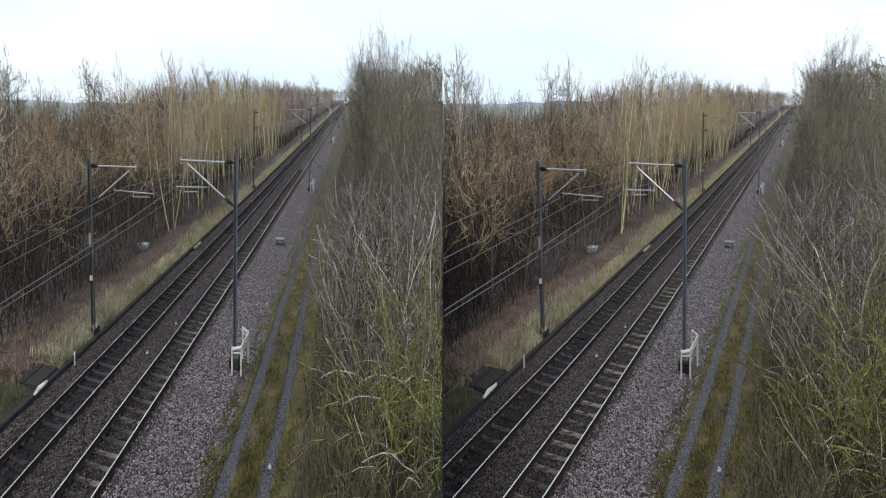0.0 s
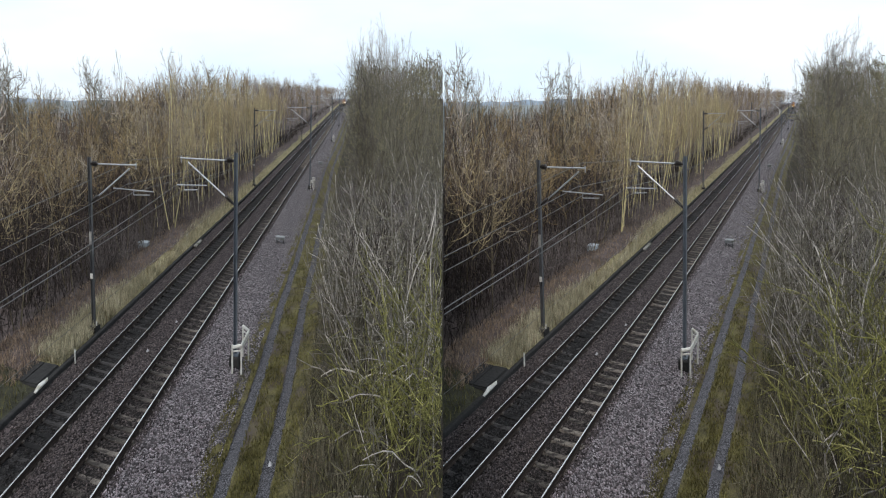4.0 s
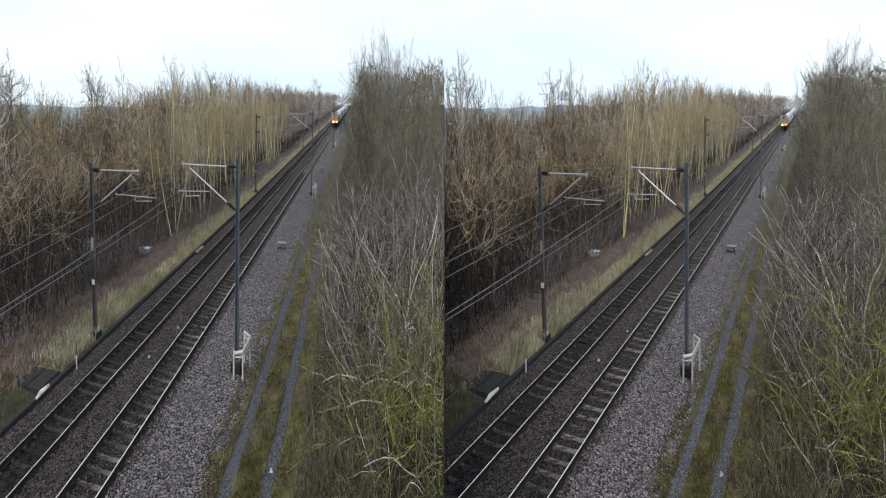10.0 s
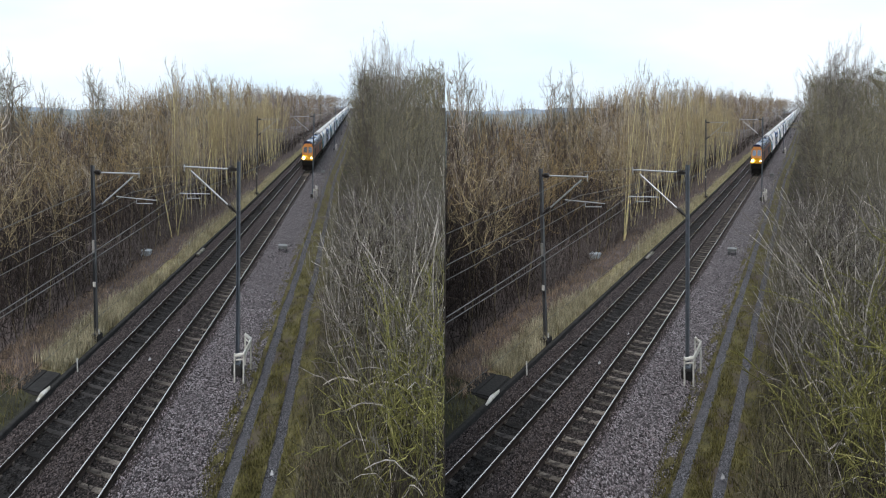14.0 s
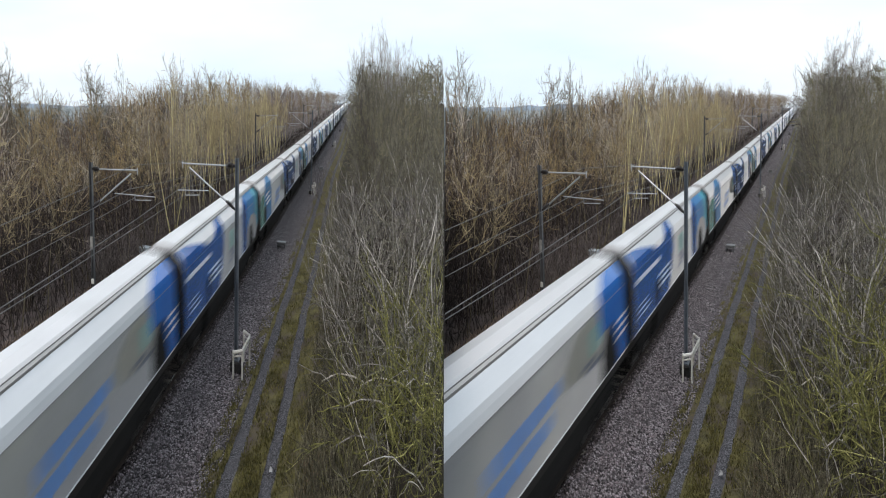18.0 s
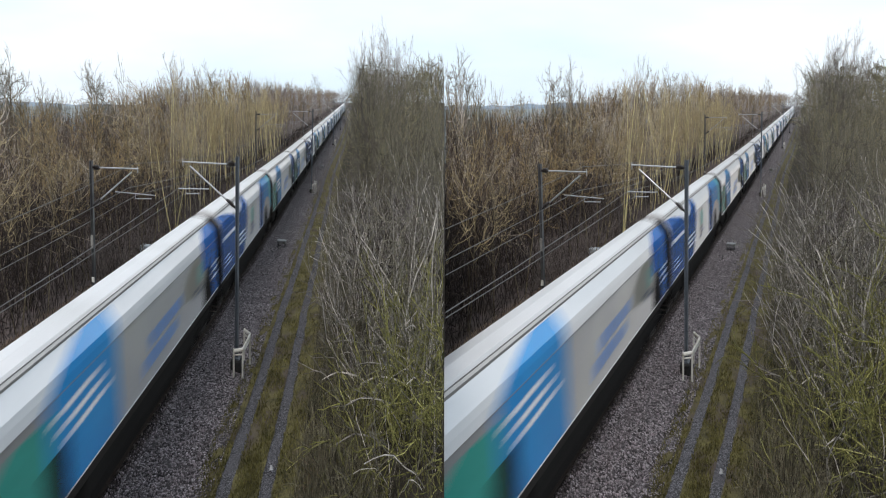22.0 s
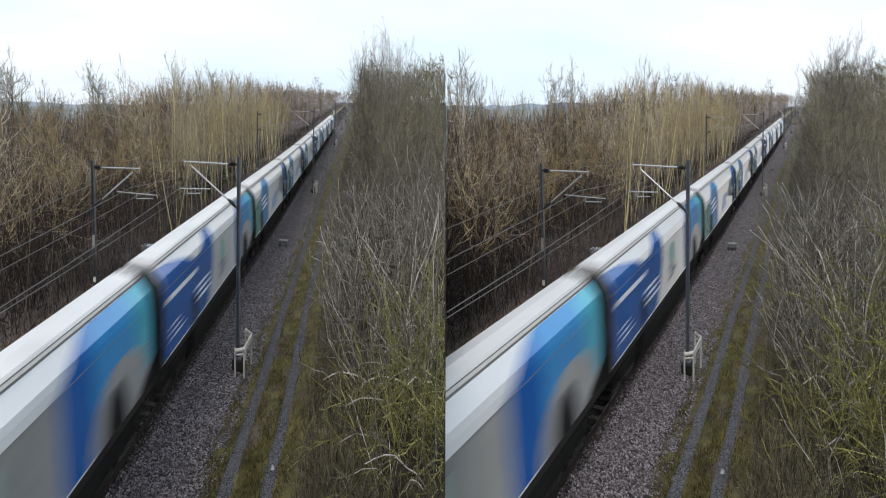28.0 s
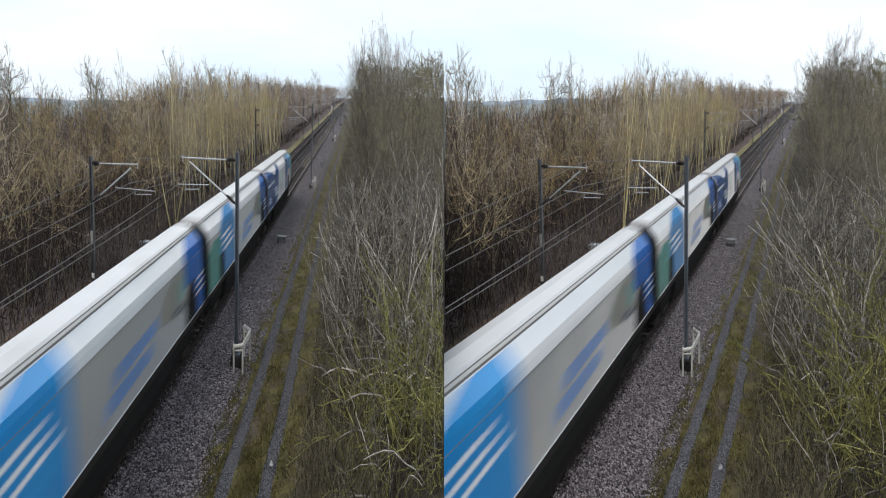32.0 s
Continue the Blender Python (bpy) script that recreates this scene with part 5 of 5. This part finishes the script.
    keep &= ((np.abs(u + 9.85) > 0.7) & (np.abs(u + 13.2) > 0.7)) | (rng.random(len(u)) < 0.7)
    oily = (np.abs(u + 13.2) < 0.7) | ((np.abs(u + 9.85) < 0.7) & (rng.random(len(u)) < 0.4))
    for some, mat in ((~oily & (u < -8.9), M_STONE_OLD), (~oily & (u >= -8.9), M_STONE), (oily, M_STONE_OILY)):
        build_stones(view, rng, u[keep & some], v[keep & some], mat)


def build_stones(view, rng, u, v, mat):
    n = len(u)
    size = rng.uniform(0.022, 0.05, n)
    octa = np.array([(1, 0, 0), (-1, 0, 0), (0, 1, 0), (0, -1, 0), (0, 0, 0.8), (0, 0, -0.8)], float)
    V = octa[None] * rng.uniform(0.6, 1.3, (n, 6, 1)) * size[:, None, None] + rng.normal(0, 0.006, (n, 6, 3)) + np.stack([u, v, ballast_height(u, v) + 0.012], 1)[:, None]
    F = np.array([(0, 2, 4), (2, 1, 4), (1, 3, 4), (3, 0, 4), (2, 0, 5), (1, 2, 5), (3, 1, 5), (0, 3, 5)])
    stuff(view, "loose_stones", V.reshape(-1, 3), (F[None] + (np.arange(n) * 6)[:, None, None]).reshape(-1, 3), mat, "loose grey-brown ballast stones", "stones")


# ---- the train ----
SPEED, LENGTH = 29.7, 21.0
HALF = [(1.32, 1.16), (1.37, 1.26), (1.295, 2.80), (1.275, 2.99), (1.235, 3.15), (1.17, 3.275), (0.74, 3.54)]   # wagon outline, from sill to roof seam
FOLDS = [(0.0, 1.371, 1.24), (0.89, 1.295, 2.80), (1.0, 1.275, 2.99), (1.15, 1.235, 3.15), (1.3, 1.17, 3.275), (2.0, 0.74, 3.54)]


def on_side(s, off=0.0):
    """A point of the wagon's outer skin: s runs 0 at the sill to 1 at the side's top and 2 at the roof seam."""
    for (s0, x0, z0), (s1, x1, z1) in zip(FOLDS, FOLDS[1:]):
        if s <= s1:
            k = (s - s0) / (s1 - s0)
            n = Vector((z1 - z0, x0 - x1)).normalized()
            return x0 + (x1 - x0) * k + off * n.x, z0 + (z1 - z0) * k + off * n.y
    return FOLDS[-1][1], FOLDS[-1][2]


def patch(v0, v1, lo, hi, off=0.006, n=14):
    """A painted panel of the side between two edges lo(v) and hi(v), folded over the shoulder."""
    verts, faces = [], []
    for i in range(n + 1):
        v = v0 + (v1 - v0) * i / n
        a, b = lo(v), hi(v)
        for s in (a, *(min(max(q[0], a), b) for q in FOLDS[1:-1]), b):
            x, z = on_side(s, off)
            verts.append((x, v, z))
        if i:
            k = len(FOLDS)
            o = (i - 1) * k
            faces += [(o + j, o + j + 1, o + j + k + 1, o + j + k) for j in range(k - 1)]
    return verts, faces


def rect(v0, v1, a, b, off=0.006, skew=0.0):
    return patch(v0, v1, lambda v: a + skew * (v - v0), lambda v: b + skew * (v - v0), off, 4 if skew else 1)


def disc(cv, cs, rv, rs, off, a0=0.0, a1=math.pi, inner=0.0):
    """Part of a round panel on the flat of the side."""
    n, verts, faces = 16, [], []
    for i in range(n + 1):
        t = a0 + (a1 - a0) * i / n
        for k in (inner, 1.0):
            x, z = on_side(min(1.0, max(0.0, cs + rs * k * math.sin(t))), off)
            verts.append((x, cv + rv * k * math.cos(t), z))
        if i:
            o = (i - 1) * 2
            faces.append((o, o + 1, o + 3, o + 2))
    return verts, faces


def bogie(view, parent, y, wheels, r=0.46, gap=1.8):
    b = part("bogie", join(*[box(s * 1.02 - 0.09, s * 1.02 + 0.09, y - gap * (wheels - 1) / 2 - 0.7, y + gap * (wheels - 1) / 2 + 0.7, 0.42, 0.80, 0.03) for s in (-1, 1)],
                           box(-1.0, 1.0, y - 0.3, y + 0.3, 0.5, 0.85)), M_BLACK, parent, view)
    for i in range(wheels):
        yy = y + gap * (i - (wheels - 1) / 2)
        part("wheelset", join(*[tube((s * 0.70, yy, r), (s * 0.83, yy, r), r, r, 20) for s in (-1, 1)], tube((-0.7, yy, r), (0.7, yy, r), 0.08)), M_WHEEL, b, view)
        for s in (-1, 1):
            part("axle_box", box(s * 1.12 - 0.06, s * 1.12 + 0.06, yy - 0.18, yy + 0.18, r - 0.18, r + 0.18, 0.03), M_BLACK, b, view)


def wagon_master(view, kind):
    """A covered bogie hopper wagon; its front end lies at y = 0."""
    label = ("white-roofed grey hopper wagon with green and blue end panels" if kind == "green" else "white-roofed grey hopper wagon with deep blue and teal panels")
    t = thing("hopper_wagon", view, 0, 0, 0, label, "wagon", "wagons of the train")
    end = LENGTH - 0.95
    out = HALF[:4]
    part("body", extrude([(x, z) for x, z in out] + [(-x, z) for x, z in out[::-1]], 0.42, end), M_SIDE, t, view, "grey side panels, darkened for shade")
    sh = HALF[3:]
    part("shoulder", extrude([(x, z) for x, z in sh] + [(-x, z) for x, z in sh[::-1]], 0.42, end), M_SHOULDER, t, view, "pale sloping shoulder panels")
    rf = part("roof", extrude([(0.73, 3.50), (0.70, 3.575), (0.52, 3.68), (0.0, 3.72), (-0.52, 3.68), (-0.70, 3.575), (-0.73, 3.50)], 0.45, end - 0.05), M_ROOF, t, view, "white roof hatch")
    for s in (-1, 1):
        for x, z in ((0.73, 3.56), (0.635, 3.615)):
            part("hatch_rail", box(s * x - 0.012, s * x + 0.012, 0.45, end - 0.05, z - 0.03, z + 0.024), M_SEAM, rf, view, "thin grey-brown hatch rail")
        part("gutter", extrude([(s * 0.715, 3.572), (s * 0.645, 3.612), (s * 0.65, 3.622), (s * 0.72, 3.582)], 0.46, end - 0.06), M_GUTTER, rf, view, "grimy beige gutter")
    for s in (-1, 1):
        part("side_moulding", box(s * 1.28 - 0.008, s * 1.28 + 0.008, 0.42, end, 2.975, 2.99), M_SEAM, t, view, "dark moulding line")
        part("sill_lip", box(s * 1.372 - 0.012, s * 1.372 + 0.012, 0.42, end, 1.235, 1.265), M_SHOULDER, t, view, "pale lip along the foot of the side")
    for y0 in (0.22, end):
        part("end_wall", extrude([(1.30, 1.2), (1.22, 3.08), (1.10, 3.25), (0.6, 3.53), (-0.6, 3.53), (-1.10, 3.25), (-1.22, 3.08), (-1.30, 1.2)], y0, y0 + 0.2), M_BLACK, t, view, "dark end wall")
    for s in (-1, 1):
        part("sill", box(s * 1.29 - 0.07, s * 1.29 + 0.07, 0.25, end + 0.15, 1.04, 1.22, 0.02), M_SOLEBAR, t, view, "grimy solebar")
    # hopper bays widened in black to add to the shade beneath the wagon
    part("underframe", join(box(-1.1, 1.1, -0.2, end + 0.5, 0.82, 1.1), extrude([(-1.29, 1.1), (1.29, 1.1), (1.29, 0.62), (1.12, 0.26), (-1.12, 0.26), (-1.29, 0.62)], 4.3, end - 4.1), *[box(-1.05, 1.05, y - 0.9, y + 0.9, 0.35, 1.08, 0.05) for y in (6.8, 9.2, 11.6, 14.0)]), M_BLACK, t, view)
    part("coupler", box(-0.14, 0.14, end + 0.4, end + 0.8, 0.86, 1.06, 0.02), M_RUBBER, t, view)
    for y in (2.6, end - 2.4):
        bogie(view, t, y, 2)
    if kind == "green":
        part("green_panel", patch(0.43, 3.3, lambda v: 0.0, lambda v: 0.62 + 0.30 * math.sin(min(1.0, v / 1.8) * math.pi / 2) - 0.05 * max(0.0, v - 2.0)), M_GREEN, t, view, "green end panel")
        part("blue_panel", patch(3.0, 7.0, lambda v: 0.0, lambda v: 1.0 + 0.95 * min(1, max(0, (v - 3.0) / 2.2)), 0.007), M_BLUE, t, view, "blue panel")
        for i in range(3):
            part("white_stripe", rect(3.9 - 0.3 * i, 6.2 - 0.3 * i, 0.50 + 0.14 * i, 0.56 + 0.14 * i, 0.012, 0.025), M_STRIPE, t, view, "white slanting stripe")
        part("door", rect(2.75, 3.8, 0.0, 0.50, 0.014), M_BLACK, t, view, "dark ladder recess")
        for a, b, c, d in ((9.8, 10.7, 0.42, 0.62), (10.9, 12.0, 0.44, 0.63), (12.2, 13.5, 0.46, 0.64), (9.2, 10.2, 0.16, 0.36), (10.4, 11.7, 0.18, 0.37), (11.9, 12.9, 0.20, 0.38)):
            part("faint_bar", rect(a, b, c, d, 0.008, 0.03), M_FAINT, t, view, "faded blue lettering bar")
        part("faded_patch", rect(16.3, 17.0, 0.52, 0.84, 0.008), M_MINT, t, view, "faded pale green patch")
        for a, b, c in ((15.5, 16.4, 0.42), (16.0, 17.0, 0.34)):
            part("faint_bar", rect(a, b, c, c + 0.06, 0.009), M_NAVYGREY, t, view, "dark blue lettering bar")
        for i in range(3):
            part("white_stripe", rect(19.0, 20.0, 0.30 + 0.12 * i, 0.34 + 0.12 * i, 0.012, 0.03), M_STRIPE, t, view, "short white stripe")
        part("cream_patch", patch(14.0, 17.2, lambda v: 0.30 + 0.05 * (17.2 - v), lambda v: 0.70 + 0.27 * math.sin(min(1.0, (v - 14.0) / 1.6) * math.pi / 2)), M_CREAM, t, view, "cream panel")
        part("blue_end_panel", patch(17.2, end - 0.02, lambda v: 0.0 if v > 18.6 else 0.62, lambda v: 1.0 + min(0.98, max(0.3, (v - 17.0) * 0.7)), 0.007), M_ENDBLUE, t, view, "blue end panel")
        part("dark_arc", disc(18.1, 0.0, 0.95, 0.66, 0.013), M_BLACK, t, view, "dark arch")
    else:
        part("navy_panel", patch(0.43, 8.2, lambda v: 0.0 if v < 6.7 else 0.75 * ((v - 6.7) / 1.5) ** 1.6, lambda v: 1.97 - 0.10 * v if v < 2 else (1.77 - 0.27 * (v - 2) if v < 4.6 else (1.07 if v < 5.6 else min(1.97, 1.07 + 0.34 * (v - 5.6) ** 2))), 0.007, 30), M_NAVY, t, view, "deep blue swoosh panel")
        part("white_stripe", rect(0.8, 5.0, 0.78, 0.86, 0.012), M_STRIPE, t, view, "long white stripe")
        for i in range(3):
            part("white_stripe", rect(5.0 - 0.1 * i, 7.3 - 0.1 * i, 0.28 + 0.11 * i, 0.33 + 0.11 * i, 0.012), M_STRIPE, t, view, "white slanting stripe")
        for i in range(3):
            part("white_stripe", rect(1.2, 2.8 - 0.3 * i, 0.20 + 0.09 * i, 0.225 + 0.09 * i, 0.012), M_STRIPE, t, view, "thin white stripe")
        part("door", rect(4.2, 4.9, 0.0, 0.46, 0.014), M_BLACK, t, view, "dark ladder recess")
        part("faded_patch", rect(9.7, 10.9, 0.50, 0.88, 0.008), M_MINT, t, view, "faded pale green patch")
        for a, b, c in ((9.6, 10.6, 0.40), (9.9, 11.3, 0.30), (9.4, 10.4, 0.20)):
            part("faint_bar", rect(a, b, c, c + 0.07, 0.009), M_NAVYGREY, t, view, "dark blue lettering bar")
        part("blue_band", patch(13.7, 16.6, lambda v: 0.0, lambda v: 1.05 + min(0.92, max(0.0, (v - 13.9) * 0.6)), 0.007), M_NAVY, t, view, "deep blue band")
        part("mid_blue_band", patch(15.5, 19.5, lambda v: 0.30, lambda v: 1.97, 0.010), M_BLUE, t, view, "mid blue band")
        part("teal_panel", patch(18.5, end - 0.02, lambda v: 0.12, lambda v: 1.97, 0.013), M_TEAL, t, view, "teal end panel")
        part("grey_disc", disc(17.4, 0.0, 2.25, 0.74, 0.017), M_DISC, t, view, "grey half-round panel")
        part("dark_arc", disc(16.9, 0.0, 0.8, 0.50, 0.021), M_BLACK, t, view, "dark arch")
        part("dark_corner", patch(18.6, end - 0.01, lambda v: 0.0, lambda v: 0.04 + 0.18 * (v - 18.6), 0.022), M_BLACK, t, view, "dark lower end corner")
        for i in range(3):
            part("faint_bar", rect(18.4, 19.4, 0.40 + 0.08 * i, 0.43 + 0.08 * i, 0.019), M_SEAM, t, view, "dark lettering bar")
    return t


def loco_master(view):
    """A six-axle diesel freight locomotive; its front lies at y = 0."""
    t = thing("diesel_locomotive", view, 0, 0, 0, "orange and blue diesel freight locomotive with a lit headlamp", "locomotive")
    side = [(1.32, 1.5), (1.32, 2.95), (1.18, 3.2)]
    def section(a):
        return [(x, z) for x, z in a] + [(-x, z) for x, z in a[::-1]]
    for name, y0, y1 in (("cab", 0.55, 2.5), ("rear_cab", 18.5, 20.9)):
        v, f = extrude(section(side), y0, y1)
        c = part(name, (v, f), M_ORANGE if name == "cab" else M_LBLUE, t, view, "orange cab" if name == "cab" else "dark blue rear cab")
        if name != "cab":
            part("orange_band", box(1.32, 1.328, 18.55, 20.85, 1.55, 2.9), M_ORANGE, c, view, "orange rear panel")
            part("cab_window", box(1.322, 1.334, 19.2, 19.8, 2.15, 2.78), M_GLASS, c, view, "dark cab side window")
            part("door_line", box(1.322, 1.332, 20.1, 20.14, 1.6, 2.85), M_BLACK, c, view)
        if name == "cab":
            nose = part("nose", ([(1.26, 0.12, 1.45), (-1.26, 0.12, 1.45), (-1.26, 0.06, 2.1), (1.26, 0.06, 2.1), (1.32, 0.6, 1.45), (-1.32, 0.6, 1.45), (1.32, 0.6, 2.1), (-1.32, 0.6, 2.1)],
                            [(0, 1, 2, 3), (0, 3, 6, 4), (1, 5, 7, 2), (0, 4, 5, 1), (3, 2, 7, 6)]), M_YELLOW, t, view, "yellow-orange nose")
            part("cab_face", ([(-1.26, 0.06, 2.1), (1.26, 0.06, 2.1), (1.16, 0.42, 3.1), (-1.16, 0.42, 3.1), (0.8, 0.50, 3.5), (-0.8, 0.50, 3.5), (1.32, 0.6, 3.0), (-1.32, 0.6, 3.0), (1.32, 0.6, 2.1), (-1.32, 0.6, 2.1)],
                              [(1, 0, 3, 2), (2, 3, 5, 4), (1, 2, 6, 8), (0, 9, 7, 3), (2, 4, 6), (3, 7, 5)]), M_CABFACE, t, view, "orange cab face")
            for s in (-1, 1):
                part("windscreen", ([(s * 0.14, 0.140, 2.38), (s * 1.02, 0.140, 2.38), (s * 0.97, 0.400, 3.10), (s * 0.14, 0.400, 3.10), (s * 0.14, 0.3, 2.38), (s * 1.02, 0.3, 2.38), (s * 0.97, 0.50, 3.10), (s * 0.14, 0.50, 3.10)],
                                    [(0, 1, 2, 3), (7, 6, 5, 4), (0, 4, 5, 1), (1, 5, 6, 2), (2, 6, 7, 3), (3, 7, 4, 0)]), M_SCREEN, nose, view, "windscreen reflecting the pale sky")
            part("headlamp", tube((-0.9, 0.1, 1.74), (-0.9, 0.0, 1.74), 0.13, 0.13, 14), M_LAMP, nose, view, "bright lit headlamp")
            part("marker_lamp", tube((0.9, 0.1, 1.74), (0.9, 0.02, 1.74), 0.12, 0.12, 12), M_LAMP_DIM, nose, view, "lit marker lamp")
            part("side_window", box(1.322, 1.332, 1.05, 1.6, 2.15, 2.85), M_GLASS, c, view, "dark cab side window")
            part("cab_door", box(1.322, 1.330, 1.85, 2.42, 1.3, 2.9), M_ORANGE, c, view)
    part("body", extrude(section([(1.30, 1.5), (1.30, 2.9), (1.16, 3.16)]), 2.5, 18.5), M_LBLUE, t, view, "dark blue bodyside")
    roof = part("roof", extrude(section([(1.2, 3.1), (1.15, 3.28), (1.04, 3.46), (0.87, 3.62), (0.64, 3.73), (0.33, 3.79)]), 0.75, 20.7), M_LROOF, t, view, "blue-grey curved roof")
    part("roof_front", ([(1.2, 0.74, 3.1), (-1.2, 0.74, 3.1), (-1.02, 0.74, 3.48), (1.02, 0.74, 3.48), (0.62, 0.74, 3.78), (-0.62, 0.74, 3.78)], [(0, 1, 2, 3), (3, 2, 5, 4)]), M_BLACK, roof, view)
    part("roof_brow", extrude(section([(1.215, 3.08), (1.165, 3.285), (1.055, 3.47), (0.88, 3.635), (0.645, 3.745), (0.335, 3.805)]), 0.52, 1.25), M_LBLUE, roof, view, "dark blue roof brow above the windscreen")
    for y0, y1, x0, x1 in ((6.2, 7.4, 0.05, 0.50), (6.2, 7.4, -0.50, -0.05), (8.2, 11.0, 0.02, 0.66), (15.2, 17.8, -0.20, 0.56)):
        vent = part("roof_vent", box(x0, x1, y0, y1, 3.66, 3.84, 0.03), M_LROOF, roof, view, "raised blue roof vent")
        part("vent_grille", box(x0 + 0.05, x1 - 0.05, y0 + 0.06, y1 - 0.06, 3.84, 3.85), M_GRILLE, vent, view, "dark roof grille")
    part("pale_hatch", box(-0.35, 0.40, 4.2, 6.0, 3.76, 3.81, 0.02), M_STEEL, roof, view, "grey roof hatch")
    for y in (15.9, 17.2):
        part("roof_fan", tube((0.16, y, 3.84), (0.16, y, 3.90), 0.46, 0.46, 18), M_GRILLE, roof, view, "dark round roof fan")
        for x in (-0.34, 0.60):
            part("fan_rim", box(x, x + 0.06, y - 0.55, y + 0.55, 3.78, 3.93), M_TUBE, roof, view, "pale fan rim")
    part("exhaust_box", box(-0.55, -0.15, 8.4, 9.8, 3.74, 3.90, 0.05), M_GRILLE, roof, view, "sooty exhaust box")
    part("roof_slit", box(0.28, 0.36, 11.2, 14.0, 3.76, 3.79), M_GRILLE, roof, view, "long dark roof slit")
    part("orange_roof_line", box(1.150, 1.178, 3.1, 18.5, 3.19, 3.215), M_ORANGE, roof, view, "thin orange line")
    part("cantrail_stripe", box(1.303, 1.312, 3.1, 18.5, 2.72, 2.86), M_ORANGE, t, view, "orange cantrail stripe")
    part("sill_stripe", box(1.303, 1.312, 3.1, 18.5, 1.52, 1.62), M_ORANGE, t, view, "orange sill stripe")
    part("orange_panel", box(1.303, 1.314, 5.95, 7.9, 1.66, 2.6), M_ORANGE, t, view, "orange side panel")
    for y0, y1 in ((3.6, 5.85), (15.0, 17.9)):
        g = part("grille", box(1.303, 1.32, y0, y1, 1.66, 2.68), M_GRILLE, t, view, "dark ventilation grille")
        for i in range(6):
            z = 1.7 + i * 0.16
            part("slat", box(1.32, 1.335, y0 + 0.08, y1 - 0.08, z, z + 0.05), M_LBLUE, g, view)
    for y0, y1 in ((9.4, 10.4), (10.55, 11.6), (11.75, 12.8)):
        part("emblem_bar", box(1.303, 1.318, y0, y1, 1.72, 2.5), M_ORANGE, t, view, "plain orange emblem block")
    for i in range(9):
        part("rib", box(1.30, 1.325, 5.95, 14.9, 1.70 + 0.105 * i, 1.725 + 0.105 * i), M_LBLUE, t, view, "dark body rib")
    part("footplate", box(-1.27, 1.27, 0.5, 20.9, 1.0, 1.5, 0.03), M_BLACK, t, view, "sooty underframe skirt")
    part("fuel_tank", box(-1.15, 1.15, 8.2, 13.0, 0.35, 1.05, 0.12), M_BLACK, t, view, "dark fuel tank")
    part("buffer_beam", join(box(-1.25, 1.25, 0.1, 0.5, 0.75, 1.44, 0.03), *[tube((s * 0.88, 0.1, 0.98), (s * 0.88, -0.35, 0.98), 0.1, 0.1) for s in (-1, 1)],
                             *[tube((s * 0.88, -0.35, 0.98), (s * 0.88, -0.40, 0.98), 0.24, 0.24, 14) for s in (-1, 1)]), M_BLACK, t, view)
    part("snowplough", ([(-1.2, 0.3, 0.18), (1.2, 0.3, 0.18), (1.2, 0.5, 0.8), (-1.2, 0.5, 0.8), (0, -0.1, 0.15), (0, 0.2, 0.8)], [(0, 4, 5, 3), (4, 1, 2, 5), (0, 3, 2, 1)]), M_BLACK, t, view)
    for y in (4.4, 16.8):
        bogie(view, t, y, 3, 0.53, 1.9)
    return t


ORDER = "GDGDGDGDGGDGGDDDGGGDGGD"
TRAIN = []


def build_train(view):
    loco = loco_master(view)
    TRAIN.append((view, loco, -23.2))
    made = {}
    for k, c in enumerate(ORDER):
        if c not in made:
            made[c] = wagon_master(view, "green" if c == "G" else "navy")
            w = made[c]
        else:
            w = copy_thing(made[c], Matrix())
        TRAIN.append((view, w, LENGTH * k + 0.2))


def train_rows(view, behind):
    """Where a vehicle's front end is, second by second: it runs down the line at a steady speed."""
    rows = []
    base = Vector(local(view, [(0, 1, 0)])[0])
    for t in range(0, 33):
        v = 20.7 - LENGTH + SPEED * (18.0 - t) + 1.5 * max(0.0, 17.0 - t) + behind
        a, b = place(view, -9.85, v, 0), place(view, -9.85, v + 20, 0)
        q = base.rotation_difference(b - a)
        rows.append((t, Matrix.LocRotScale(a, q, None)))
    return rows


build_distance()
for VIEW in ("left", "right"):
    build_ground(VIEW)
    build_overhead(VIEW)
    build_trackside(VIEW)
    build_plants(VIEW)
    build_train(VIEW)
    build_tracks(VIEW)


def motions():
    for view, vehicle, behind in TRAIN:
        walk(vehicle, train_rows(view, behind))


motions()
